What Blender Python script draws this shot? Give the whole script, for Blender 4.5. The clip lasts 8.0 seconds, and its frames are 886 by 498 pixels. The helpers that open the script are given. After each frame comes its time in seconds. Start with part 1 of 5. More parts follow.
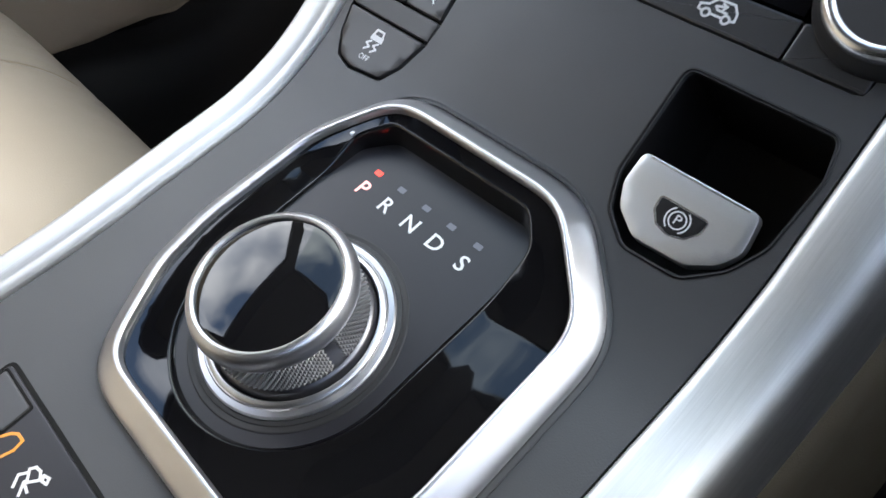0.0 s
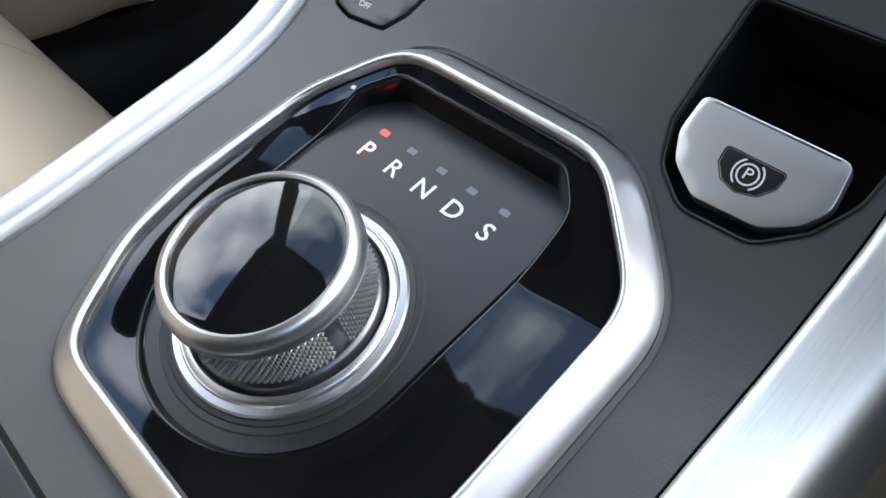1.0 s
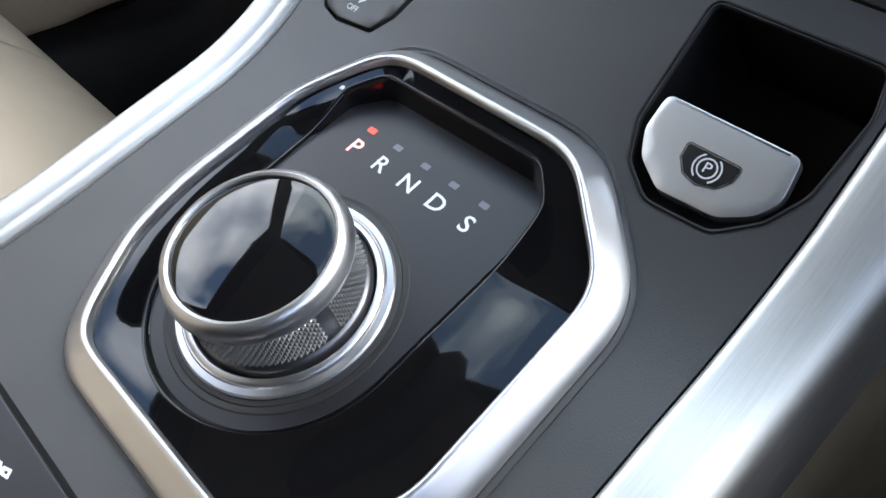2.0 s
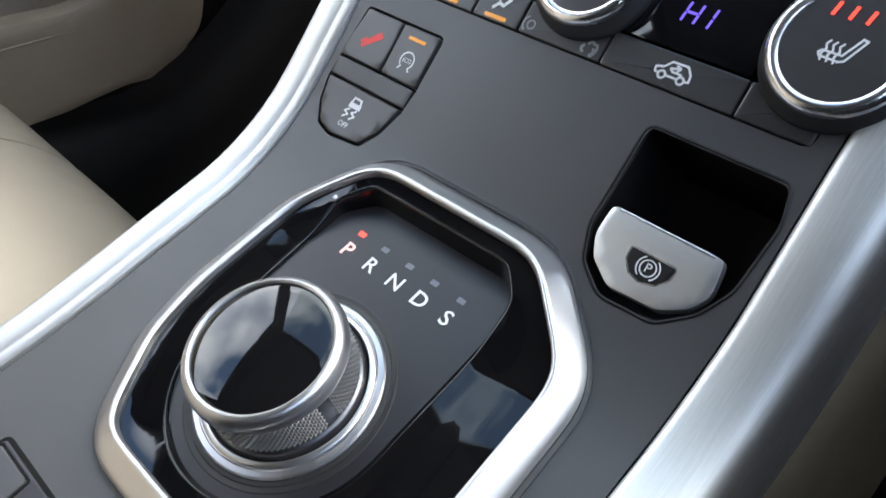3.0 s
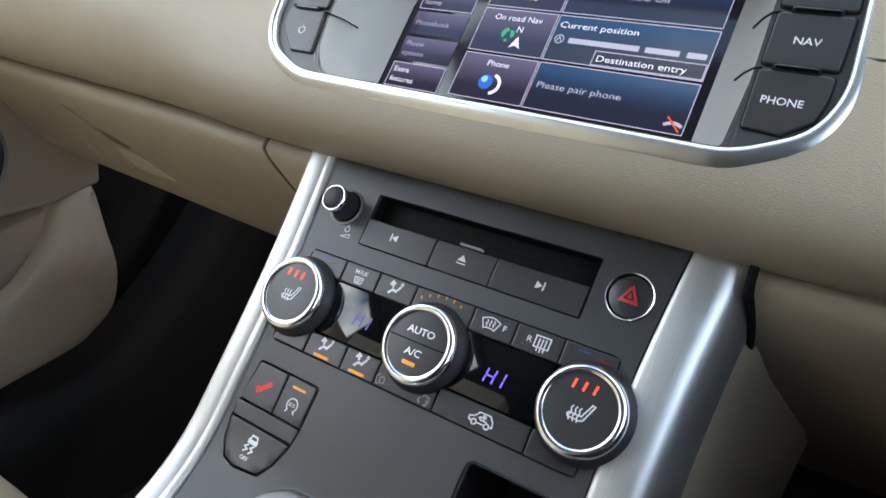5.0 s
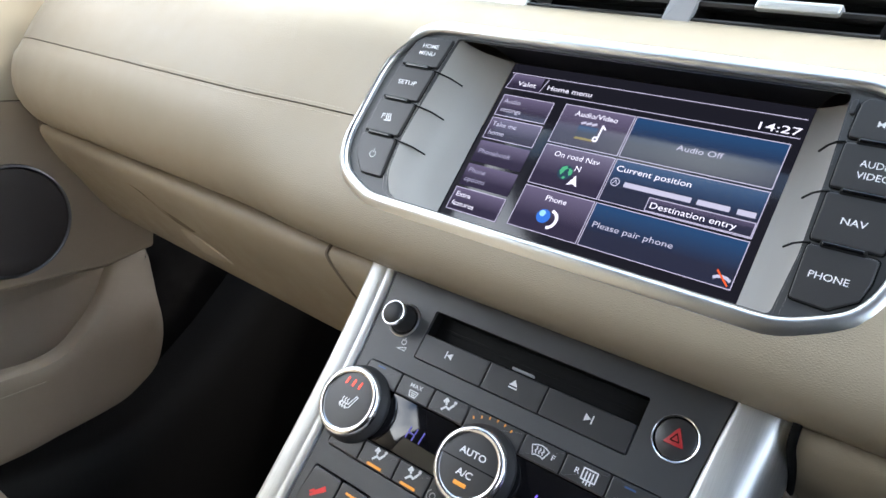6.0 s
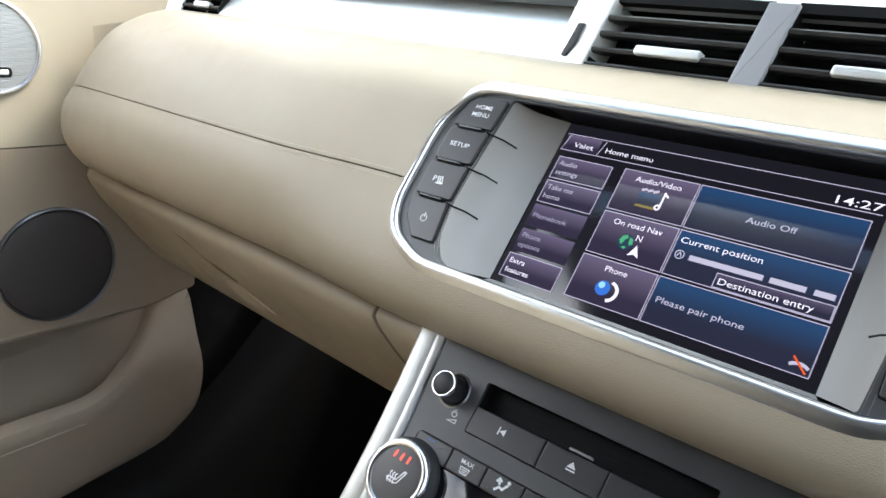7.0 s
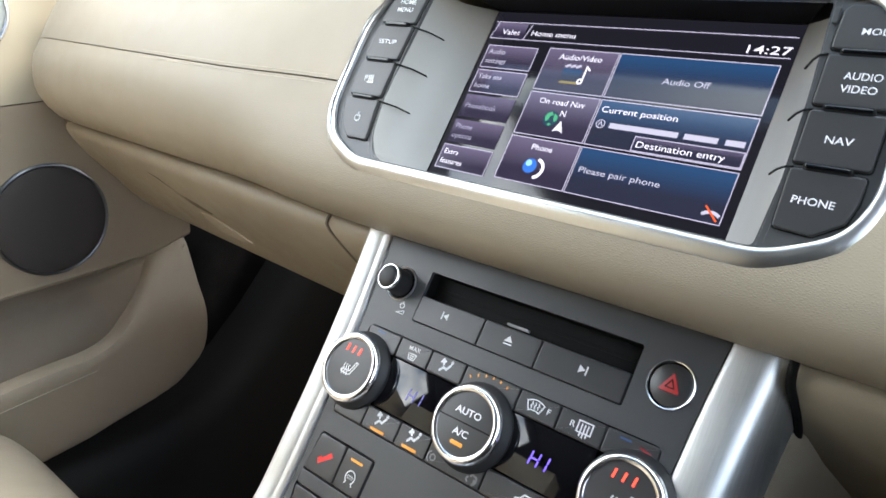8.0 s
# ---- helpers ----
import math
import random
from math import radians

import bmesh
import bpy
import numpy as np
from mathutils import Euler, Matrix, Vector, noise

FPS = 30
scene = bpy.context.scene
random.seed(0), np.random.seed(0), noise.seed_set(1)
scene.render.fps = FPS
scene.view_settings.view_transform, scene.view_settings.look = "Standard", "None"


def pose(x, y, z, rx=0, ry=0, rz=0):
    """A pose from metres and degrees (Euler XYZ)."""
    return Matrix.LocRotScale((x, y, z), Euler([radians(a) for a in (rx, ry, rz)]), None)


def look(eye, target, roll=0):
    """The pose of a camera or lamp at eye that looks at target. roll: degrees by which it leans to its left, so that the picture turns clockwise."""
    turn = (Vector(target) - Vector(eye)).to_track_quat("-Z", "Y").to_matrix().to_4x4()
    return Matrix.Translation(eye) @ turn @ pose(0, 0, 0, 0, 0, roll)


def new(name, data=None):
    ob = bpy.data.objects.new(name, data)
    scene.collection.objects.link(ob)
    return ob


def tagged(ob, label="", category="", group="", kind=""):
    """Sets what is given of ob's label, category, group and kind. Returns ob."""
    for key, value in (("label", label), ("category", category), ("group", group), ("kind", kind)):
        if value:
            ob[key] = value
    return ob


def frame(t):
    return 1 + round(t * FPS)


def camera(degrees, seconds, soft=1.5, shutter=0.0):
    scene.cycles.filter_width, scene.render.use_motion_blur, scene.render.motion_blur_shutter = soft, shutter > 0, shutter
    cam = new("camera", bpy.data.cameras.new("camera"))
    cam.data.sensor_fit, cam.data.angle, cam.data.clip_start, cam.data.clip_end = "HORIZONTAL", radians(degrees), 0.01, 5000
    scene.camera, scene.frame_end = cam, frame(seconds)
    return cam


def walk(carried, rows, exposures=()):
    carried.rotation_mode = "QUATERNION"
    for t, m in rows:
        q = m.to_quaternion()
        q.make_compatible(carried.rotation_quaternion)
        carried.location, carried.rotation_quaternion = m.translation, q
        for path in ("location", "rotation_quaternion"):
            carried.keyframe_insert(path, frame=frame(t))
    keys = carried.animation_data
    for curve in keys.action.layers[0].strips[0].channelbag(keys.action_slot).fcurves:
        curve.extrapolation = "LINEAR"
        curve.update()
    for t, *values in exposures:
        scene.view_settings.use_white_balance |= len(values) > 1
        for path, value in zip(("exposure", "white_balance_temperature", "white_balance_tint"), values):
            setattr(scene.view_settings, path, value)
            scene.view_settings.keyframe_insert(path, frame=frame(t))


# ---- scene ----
cam = camera(61.4, 8.0, soft=1.5, shutter=0.15)
PATH = [
    (0, (0.139, 0.143, 0.683), (-0.881, 1.264, -0.622), 6.9),
    (0.2, (0.1253, 0.1515, 0.6661), (-0.8281, 1.2199, -0.5827), 7.28),
    (0.5, (0.116, 0.155, 0.656), (-0.872, 1.302, -0.651), 7.5),
    (0.8, (0.1189, 0.1542, 0.6503), (-0.8461, 1.2407, -0.5738), 6.94),
    (1, (0.12, 0.154, 0.649), (-0.894, 1.299, -0.639), 7.0),
    (1.5, (0.124, 0.155, 0.647), (-0.872, 1.291, -0.664), 5.9),
    (1.7, (0.126, 0.152, 0.651), (-0.86, 1.289, -0.666), 6.9),
    (2.8, (0.14, 0.142, 0.685), (-0.878, 1.307, -0.582), 5.1),
    (3, (0.142, 0.136, 0.692), (-0.899, 1.353, -0.507), 5.4),
    (3.2, (0.1443, 0.1384, 0.6975), (-0.8582, 1.3058, -0.417), 4.68),
    (3.3, (0.1477, 0.1367, 0.7006), (-0.8663, 1.3113, -0.3958), 4.40),
    (3.5, (0.161, 0.141, 0.719), (-0.922, 1.425, -0.367), 2.9),
    (3.7, (0.1728, 0.1409, 0.7393), (-0.8671, 1.402, -0.2293), 2.3),
    (4, (0.184, 0.132, 0.762), (-0.912, 1.528, -0.16), 2.3),
    (4.2, (0.1881, 0.1284, 0.7736), (-0.8513, 1.4834, -0.0592), 1.53),
    (4.5, (0.191, 0.122, 0.778), (-0.881, 1.608, -0.023), 1.4),
    (4.7, (0.192, 0.117, 0.783), (-0.853, 1.634, 0.004), 2.2),
    (5.8, (0.169, 0.093, 0.838), (-0.947, 1.614, 0.173), 6.4),
    (6, (0.176, 0.091, 0.843), (-0.96, 1.607, 0.202), 5.5),
    (6.2, (0.1725, 0.0913, 0.8464), (-0.8996, 1.5362, 0.2358), 5.57),
    (6.5, (0.163, 0.085, 0.855), (-0.992, 1.591, 0.221), 5.4),
    (6.7, (0.1547, 0.0859, 0.8617), (-0.9531, 1.5078, 0.2606), 6.63),
    (7, (0.152, 0.1, 0.862), (-1.067, 1.57, 0.269), 5.2),
    (7.2, (0.1654, 0.1054, 0.8501), (-1.0409, 1.4683, 0.3045), 2.52),
    (7.5, (0.181, 0.115, 0.845), (-1.064, 1.535, 0.186), 0.7),
    (7.7, (0.1895, 0.1146, 0.8358), (-1.0043, 1.4629, 0.2302), 1.38),
    (8, (0.205, 0.122, 0.833), (-1.047, 1.511, 0.124), -0.3),
]
walk(cam, [(t, look(eye, target, roll)) for t, eye, target, roll in PATH], exposures=[(0.0, 2.45, 6400, 10), (1.5, 2.42, 6250, 10), (3.5, 2.48, 6350, 8), (4.0, 2.42, 6400, 7), (4.5, 2.48, 6450, 6), (6.0, 2.78, 6550, 9), (6.5, 2.76, 6600, 9), (7.0, 2.64, 6650, 8), (7.5, 2.62, 6700, 7), (8.0, 3.0, 6750, 7)])

# ---- world and light ----
world = bpy.data.worlds.new("sky")
scene.world = world
world.use_nodes = True
wn, wl = world.node_tree.nodes, world.node_tree.links
sky = wn.new("ShaderNodeTexSky")
sky.sky_type = "NISHITA"
sky.sun_disc = False
sky.sun_elevation, sky.sun_rotation = radians(49), radians(42)
sky.dust_density, sky.air_density = 1.6, 1.2
shift = wn.new("ShaderNodeMapping")
shift.inputs["Location"].default_value = (3.7, 2.2, 0.4)
cloud = wn.new("ShaderNodeTexNoise")
cloud.inputs["Scale"].default_value, cloud.inputs["Detail"].default_value = 2.2, 7.0
ramp = wn.new("ShaderNodeValToRGB")
ramp.color_ramp.elements[0].position, ramp.color_ramp.elements[1].position = 0.45, 0.72
mix = wn.new("ShaderNodeMix")
mix.data_type = "RGBA"
mix.inputs["B"].default_value = (13.2, 13.3, 13.4, 1)
geo_in = wn.new("ShaderNodeTexCoord")
wl.new(geo_in.outputs["Generated"], shift.inputs["Vector"])
wl.new(shift.outputs["Vector"], cloud.inputs["Vector"])
wl.new(cloud.outputs["Fac"], ramp.inputs["Fac"])
wl.new(ramp.outputs["Color"], mix.inputs["Factor"])
wl.new(sky.outputs["Color"], mix.inputs["A"])
wl.new(mix.outputs["Result"], wn["Background"].inputs["Color"])
wn["Background"].inputs["Strength"].default_value = 0.15
sun_data = bpy.data.lights.new("sun", "SUN")
sun_data.energy, sun_data.angle, sun_data.color = 0.6, radians(14), (1.0, 0.96, 0.91)
sun_lamp = new("sun", sun_data)
sun_lamp.matrix_world = look((2.2, 2.7, 4.4), (0, 0.3, 0.6))


# ---- materials ----
def material(name, color, rough=0.5, metal=0.0, coat=0.0, emit=None, power=0.0):
    m = bpy.data.materials.new(name)
    m.use_nodes = True
    b = m.node_tree.nodes["Principled BSDF"]
    b.inputs["Base Color"].default_value = (*color, 1)
    b.inputs["Roughness"].default_value = rough
    b.inputs["Metallic"].default_value = metal
    b.inputs["Coat Weight"].default_value = coat
    b.inputs["Coat Roughness"].default_value = 0.04
    if emit:
        b.inputs["Emission Color"].default_value = (*emit, 1)
        b.inputs["Emission Strength"].default_value = power
    return m


def tex(m, kind, scale, stretch=(1, 1, 1), detail=3.0):
    """A noise or voronoi texture in metres of the world, stretched per axis."""
    n, l = m.node_tree.nodes, m.node_tree.links
    c, mp = n.new("ShaderNodeTexCoord"), n.new("ShaderNodeMapping")
    mp.inputs["Scale"].default_value = stretch
    l.new(c.outputs["Object"], mp.inputs["Vector"])
    if kind == "noise":
        t = n.new("ShaderNodeTexNoise")
        t.inputs["Detail"].default_value = detail
        out = t.outputs["Fac"]
    else:
        t = n.new("ShaderNodeTexVoronoi")
        t.feature = "DISTANCE_TO_EDGE" if kind == "cells" else "F1"
        out = t.outputs["Distance"]
    t.inputs["Scale"].default_value = scale
    l.new(mp.outputs["Vector"], t.inputs["Vector"])
    return out


def bump(m, height, strength, distance, onto=None):
    n, l = m.node_tree.nodes, m.node_tree.links
    b = n.new("ShaderNodeBump")
    b.inputs["Strength"].default_value, b.inputs["Distance"].default_value = strength, distance
    l.new(height, b.inputs["Height"])
    if onto:
        l.new(onto.outputs["Normal"], b.inputs["Normal"])
    l.new(b.outputs["Normal"], n["Principled BSDF"].inputs["Normal"])
    return b


def spread(m, fac, socket, low, high, lo=0.22, hi=0.78):
    """Drives a socket of the surface between two values or colours."""
    n, l = m.node_tree.nodes, m.node_tree.links
    r = n.new("ShaderNodeValToRGB")
    as_rgb = lambda v: (*v, 1) if isinstance(v, tuple) else (v, v, v, 1)
    r.color_ramp.elements[0].position, r.color_ramp.elements[1].position = lo, hi
    r.color_ramp.elements[0].color, r.color_ramp.elements[1].color = as_rgb(low), as_rgb(high)
    l.new(fac, r.inputs["Fac"])
    l.new(r.outputs["Color"], n["Principled BSDF"].inputs[socket])


def leather(name, color, dark):
    m = material(name, color, 0.5)
    spread(m, tex(m, "noise", 9.0), "Base Color", dark, color)
    spread(m, tex(m, "noise", 60.0), "Roughness", 0.42, 0.58)
    b = bump(m, tex(m, "cells", 680.0, (1.0, 1.4, 1.4)), 0.36, 0.0005)
    bump(m, tex(m, "noise", 30.0), 0.12, 0.002, b)
    return m


LEATHER = leather("tan_leather", (0.335, 0.280, 0.204), (0.305, 0.255, 0.185))
TAN = leather("tan_plastic", (0.285, 0.235, 0.167), (0.258, 0.212, 0.150))
DOORTAN = leather("door_tan", (0.298, 0.233, 0.169), (0.270, 0.210, 0.152))
SEAT = leather("seat_leather", (0.43, 0.36, 0.27), (0.395, 0.33, 0.247))
SEATSEAM = material("seat_seam", (0.30, 0.24, 0.17), 0.8)
SEAM = material("seam_shadow", (0.10, 0.075, 0.05), 0.8)
GRIPSHADE = material("shaded_tan", (0.12, 0.092, 0.062), 0.8)
THREAD = material("thread", (0.46, 0.39, 0.29), 0.75)

SOFT = material("soft_touch_black", (0.05, 0.05, 0.05), 0.44)
spread(SOFT, tex(SOFT, "noise", 22.0, detail=2.0), "Base Color", (0.0435, 0.0440, 0.0455), (0.0535, 0.0540, 0.0555))
spread(SOFT, tex(SOFT, "noise", 18.0, detail=1.0), "Roughness", 0.33, 0.41)
KEY = material("button_black", (0.034, 0.0335, 0.034), 0.32)
bump(KEY, tex(KEY, "noise", 1200.0), 0.10, 0.0002)
bump(SOFT, tex(SOFT, "noise", 2100.0, detail=3.0), 0.22, 0.0003)
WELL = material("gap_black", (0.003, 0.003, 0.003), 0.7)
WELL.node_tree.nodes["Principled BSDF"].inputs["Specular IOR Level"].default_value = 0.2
TRAYBLACK = material("tray_black", (0.009, 0.0085, 0.009), 0.5)
TRAYBLACK.node_tree.nodes["Principled BSDF"].inputs["Specular IOR Level"].default_value = 0.3
RUBBER = material("skirt_rubber", (0.016, 0.016, 0.017), 0.5)
SLAT = material("slat_black", (0.02, 0.02, 0.021), 0.35)
PIANO = material("gloss_black", (0.0035, 0.0035, 0.004), 0.05, coat=0.1)
spread(PIANO, tex(PIANO, "noise", 300.0, detail=6.0), "Roughness", 0.02, 0.045)
WALLGLOSS = material("recess_gloss", (0.004, 0.004, 0.0045), 0.13)
PLATE = material("indicator_plate", (0.012, 0.0115, 0.0145), 0.38)
CHROME = material("satin_chrome", (0.66, 0.66, 0.68), 0.30, 1.0)
spread(CHROME, tex(CHROME, "noise", 40.0), "Roughness", 0.29, 0.37)
BRIGHT = material("bright_chrome", (0.84, 0.84, 0.86), 0.22, 1.0)
FRAMEMETAL = material("frame_metal", (0.66, 0.67, 0.68), 0.34, 1.0)
spread(FRAMEMETAL, tex(FRAMEMETAL, "noise", 50.0), "Roughness", 0.29, 0.37)
SATIN = material("satin_metal", (0.64, 0.65, 0.655), 0.40, 1.0)
bump(SATIN, tex(SATIN, "noise", 1800.0), 0.15, 0.0002)
KNURL = material("knurled_metal", (0.40, 0.41, 0.415), 0.46, 1.0)
DARKMETAL = material("dark_metal", (0.16, 0.16, 0.17), 0.35, 1.0)
BRUSHED = material("brushed_aluminium", (0.70, 0.70, 0.70), 0.30, 1.0)
grain = tex(BRUSHED, "noise", 110.0, (22.0, 0.45, 0.45), 5.0)
spread(BRUSHED, grain, "Roughness", 0.42, 0.52, 0.3, 0.7)
spread(BRUSHED, tex(BRUSHED, "noise", 130.0, (16.0, 0.5, 0.5), 4.0), "Base Color", (0.60, 0.605, 0.595), (0.68, 0.685, 0.675), 0.3, 0.7)
bump(BRUSHED, grain, 0.04, 0.0004)
GREYTRIM = material("grey_plastic", (0.325, 0.308, 0.288), 0.46)
bump(GREYTRIM, tex(GREYTRIM, "noise", 2000.0), 0.15, 0.0002)
SILVER = material("silver_paint", (0.36, 0.36, 0.37), 0.4, 0.4)
CARPET = material("black_carpet", (0.005, 0.005, 0.0055), 0.95)
spread(CARPET, tex(CARPET, "noise", 25.0), "Base Color", (0.009, 0.008, 0.008), (0.020, 0.018, 0.018))
CARPET.node_tree.nodes["Principled BSDF"].inputs["Specular IOR Level"].default_value = 0.1
bump(CARPET, tex(CARPET, "noise", 700.0), 0.8, 0.003)
GRILLE = material("speaker_mesh", (0.048, 0.041, 0.039), 0.65)
GRILLE.node_tree.nodes["Principled BSDF"].inputs["Specular IOR Level"].default_value = 0.25
bump(GRILLE, tex(GRILLE, "cells", 900.0), 0.35, 0.0006)
MESH = material("tweeter_mesh", (0.42, 0.41, 0.40), 0.42, 0.6)
CAPRING = material("cap_chrome", (0.56, 0.56, 0.575), 0.32, 1.0)
spread(CAPRING, tex(CAPRING, "noise", 60.0), "Roughness", 0.31, 0.38)
FINISHER = material("satin_finisher", (0.86, 0.87, 0.86), 0.38, 0.7)
bump(FINISHER, tex(FINISHER, "noise", 60.0, (0.4, 9.0, 9.0)), 0.08, 0.0005)
HEADLINER = material("headliner", (0.03, 0.028, 0.026), 0.9)
CLOTH = material("roof_cloth", (0.17, 0.165, 0.155), 0.9)
bump(CLOTH, tex(CLOTH, "noise", 900.0), 0.4, 0.001)
INK = material("white_print", (0.72, 0.72, 0.72), 0.5)
GREYINK = material("grey_print", (0.30, 0.30, 0.30), 0.5)
LAMP_OFF = material("unlit_lamp", (0.13, 0.13, 0.155), 0.4)
RED = material("red_lamp", (0.4, 0.02, 0.01), 0.4, emit=(1.0, 0.05, 0.03), power=0.5)
PINK = material("lit_letter", (0.6, 0.4, 0.4), 0.4, emit=(1.0, 0.30, 0.25), power=0.34)
# red key symbol with a faint glow added to brighten it
KEYRED = material("glowing_red_key_print", (0.40, 0.02, 0.02), 0.45, emit=(1.0, 0.04, 0.03), power=0.05)
SILL = material("sill_plastic", (0.005, 0.0045, 0.0043), 0.8)
SILL.node_tree.nodes["Principled BSDF"].inputs["Specular IOR Level"].default_value = 0.25
# dark red symbols, also lifted by a slight added glow
DIMRED = material("glowing_red_print", (0.10, 0.008, 0.012), 0.45, emit=(1.0, 0.03, 0.03), power=0.03)
AMBER = material("amber_lamp", (0.42, 0.18, 0.03), 0.4, emit=(1.0, 0.40, 0.06), power=0.09)
VIOLET = material("segment_lamp", (0.08, 0.05, 0.3), 0.3, emit=(0.20, 0.12, 1.0), power=0.19)
# left HI made dimmer to stand in for sky glare on its window
DIMVIOLET = material("glare_dimmed_segment", (0.03, 0.03, 0.10), 0.3, emit=(0.20, 0.16, 1.0), power=0.05)
BLUETICK = material("blue_print", (0.03, 0.08, 0.2), 0.5)
LCD = material("display_glass", (0.004, 0.004, 0.005), 0.06)


def glow(name, color, power):
    m = material(name, tuple(0.02 * c for c in color), 0.12, emit=color, power=0.40 * power)
    m.node_tree.nodes["Principled BSDF"].inputs["Specular IOR Level"].default_value = 0.5
    return m


UI_BLACK = glow("ui_black", (0.010, 0.010, 0.016), 0.5)
UI_WHITE = glow("ui_white", (0.74, 0.72, 0.88), 0.58)
UI_GREY = glow("ui_grey", (0.42, 0.41, 0.55), 0.55)
UI_DIM = glow("ui_dim", (0.30, 0.29, 0.42), 0.55)
UI_LINE = glow("ui_line", (0.46, 0.43, 0.60), 0.5)
UI_RED = glow("ui_red", (0.75, 0.10, 0.03), 0.5)
UI_GREEN = glow("ui_green", (0.05, 0.26, 0.14), 0.7)
UI_BLUE = glow("ui_blue", (0.03, 0.13, 0.50), 0.6)
UI_GOLD = glow("ui_gold", (0.22, 0.17, 0.05), 0.5)
UI_SEA = glow("ui_sea", (0.02, 0.05, 0.08), 0.5)
UI_SKY = glow("ui_sky", (0.22, 0.45, 0.85), 0.7)


def panel_glow(name, low, high, lo, hi, power):
    """A lit screen panel whose colour runs from its foot to its head."""
    m = glow(name, high, power)
    n, l = m.node_tree.nodes, m.node_tree.links
    c, s = n.new("ShaderNodeTexCoord"), n.new("ShaderNodeSeparateXYZ")
    l.new(c.outputs["Generated"], s.inputs["Vector"])
    r = n.new("ShaderNodeValToRGB")
    r.color_ramp.elements[0].position, r.color_ramp.elements[1].position = lo, hi
    r.color_ramp.elements[0].color, r.color_ramp.elements[1].color = (*low, 1), (*high, 1)
    l.new(s.outputs["Z"], r.inputs["Fac"])
    l.new(r.outputs["Color"], n["Principled BSDF"].inputs["Emission Color"])
    return m


UI_PANEL = panel_glow("ui_panel", (0.016, 0.018, 0.036), (0.014, 0.044, 0.115), 0.35, 0.9, 0.6)
UI_KEY = panel_glow("ui_key", (0.022, 0.018, 0.038), (0.10, 0.085, 0.15), 0.3, 1.0, 0.6)
GLASS = bpy.data.materials.new("window_glass")
GLASS.use_nodes = True
GLASS.node_tree.nodes.remove(GLASS.node_tree.nodes["Principled BSDF"])
clear = GLASS.node_tree.nodes.new("ShaderNodeBsdfTransparent")
clear.inputs["Color"].default_value = (0.80, 0.83, 0.815, 1)
GLASS.node_tree.links.new(clear.outputs["BSDF"], GLASS.node_tree.nodes["Material Output"].inputs["Surface"])


# ---- building helpers ----
def holder(name, at=(0, 0, 0)):
    ob = new(name)
    ob.empty_display_size = 0.02
    ob.location = at
    ob.matrix_basis = Matrix.Translation(at)
    return ob


def part(name, bm, mat, parent=None, label="", smooth=True):
    me = bpy.data.meshes.new(name)
    bmesh.ops.recalc_face_normals(bm, faces=bm.faces)
    bm.to_mesh(me)
    bm.free()
    me.materials.append(mat)
    if smooth:
        me.shade_smooth()
        me.set_sharp_from_angle(angle=radians(38))
    ob = new(name, me)
    if parent:
        place = lambda o: (place(o.parent) @ o.matrix_parent_inverse if o.parent else Matrix.Identity(4)) @ o.matrix_basis
        ob.parent = parent
        ob.matrix_parent_inverse = place(parent).inverted()
    if label:
        ob["label"] = label
    return ob


def frame_of(origin, slope):
    """Local millimetres (across, up the slope, out of it) to the world, on a plane that rises ahead by slope degrees."""
    c, s, o = math.cos(radians(slope)), math.sin(radians(slope)), Vector(origin)
    return lambda x, y, h=0.0: o + Vector((x, y * c - h * s, y * s + h * c)) / 1000


def rounded(points, radius, steps=4):
    """A closed outline with its corners rounded; radius: one for all, or one each."""
    out, n = [], len(points)
    for i, p in enumerate(points):
        r = radius[i] if isinstance(radius, (list, tuple)) else radius
        p, a, b = Vector(p), Vector(points[i - 1]), Vector(points[(i + 1) % n])
        u, w = (a - p).normalized(), (b - p).normalized()
        turn = math.acos(max(-1, min(1, u.dot(w))))
        if r <= 0 or turn > 3.1:
            out.append(p)
            continue
        d = min(r / math.tan(turn / 2), 0.48 * (a - p).length, 0.48 * (b - p).length)
        s, e = p + u * d, p + w * d
        for k in range(steps + 1):
            t = k / steps
            out.append((1 - t) ** 2 * s + 2 * t * (1 - t) * p + t * t * e)
    return out


def even(points, gap=1.5, passes=6):
    """A closed outline walked in even steps, its kinks eased."""
    pts = [Vector(p) for p in points] + [Vector(points[0])]
    run = np.cumsum([0.0] + [(q - p).length for p, q in zip(pts, pts[1:])])
    n = int(run[-1] / gap)
    at = np.arange(n) * run[-1] / n
    co = np.stack([np.interp(at, run, [p.x for p in pts]), np.interp(at, run, [p.y for p in pts])], 1)
    for _ in range(passes):
        co = 0.5 * co + 0.25 * (np.roll(co, 1, 0) + np.roll(co, -1, 0))
    return [Vector((float(x), float(y))) for x, y in co]


def inset(points, d):
    """The outline moved inwards by d (outwards: minus)."""
    n, area, out = len(points), 0.0, []
    for i in range(n):
        a, b = points[i], points[(i + 1) % n]
        area += a[0] * b[1] - b[0] * a[1]
    sign = 1 if area > 0 else -1
    for i in range(n):
        p, a, b = Vector(points[i]), Vector(points[i - 1]), Vector(points[(i + 1) % n])
        u, w = (p - a), (b - p)
        if u.length < 1e-9 or w.length < 1e-9:
            out.append(p)
            continue
        u, w = u.normalized(), w.normalized()
        nu, nw = Vector((-u.y, u.x)) * sign, Vector((-w.y, w.x)) * sign
        m = nu + nw
        m = m.normalized() if m.length > 1e-6 else nu
        out.append(p + m * d / max(0.35, m.dot(nu)))
    return out


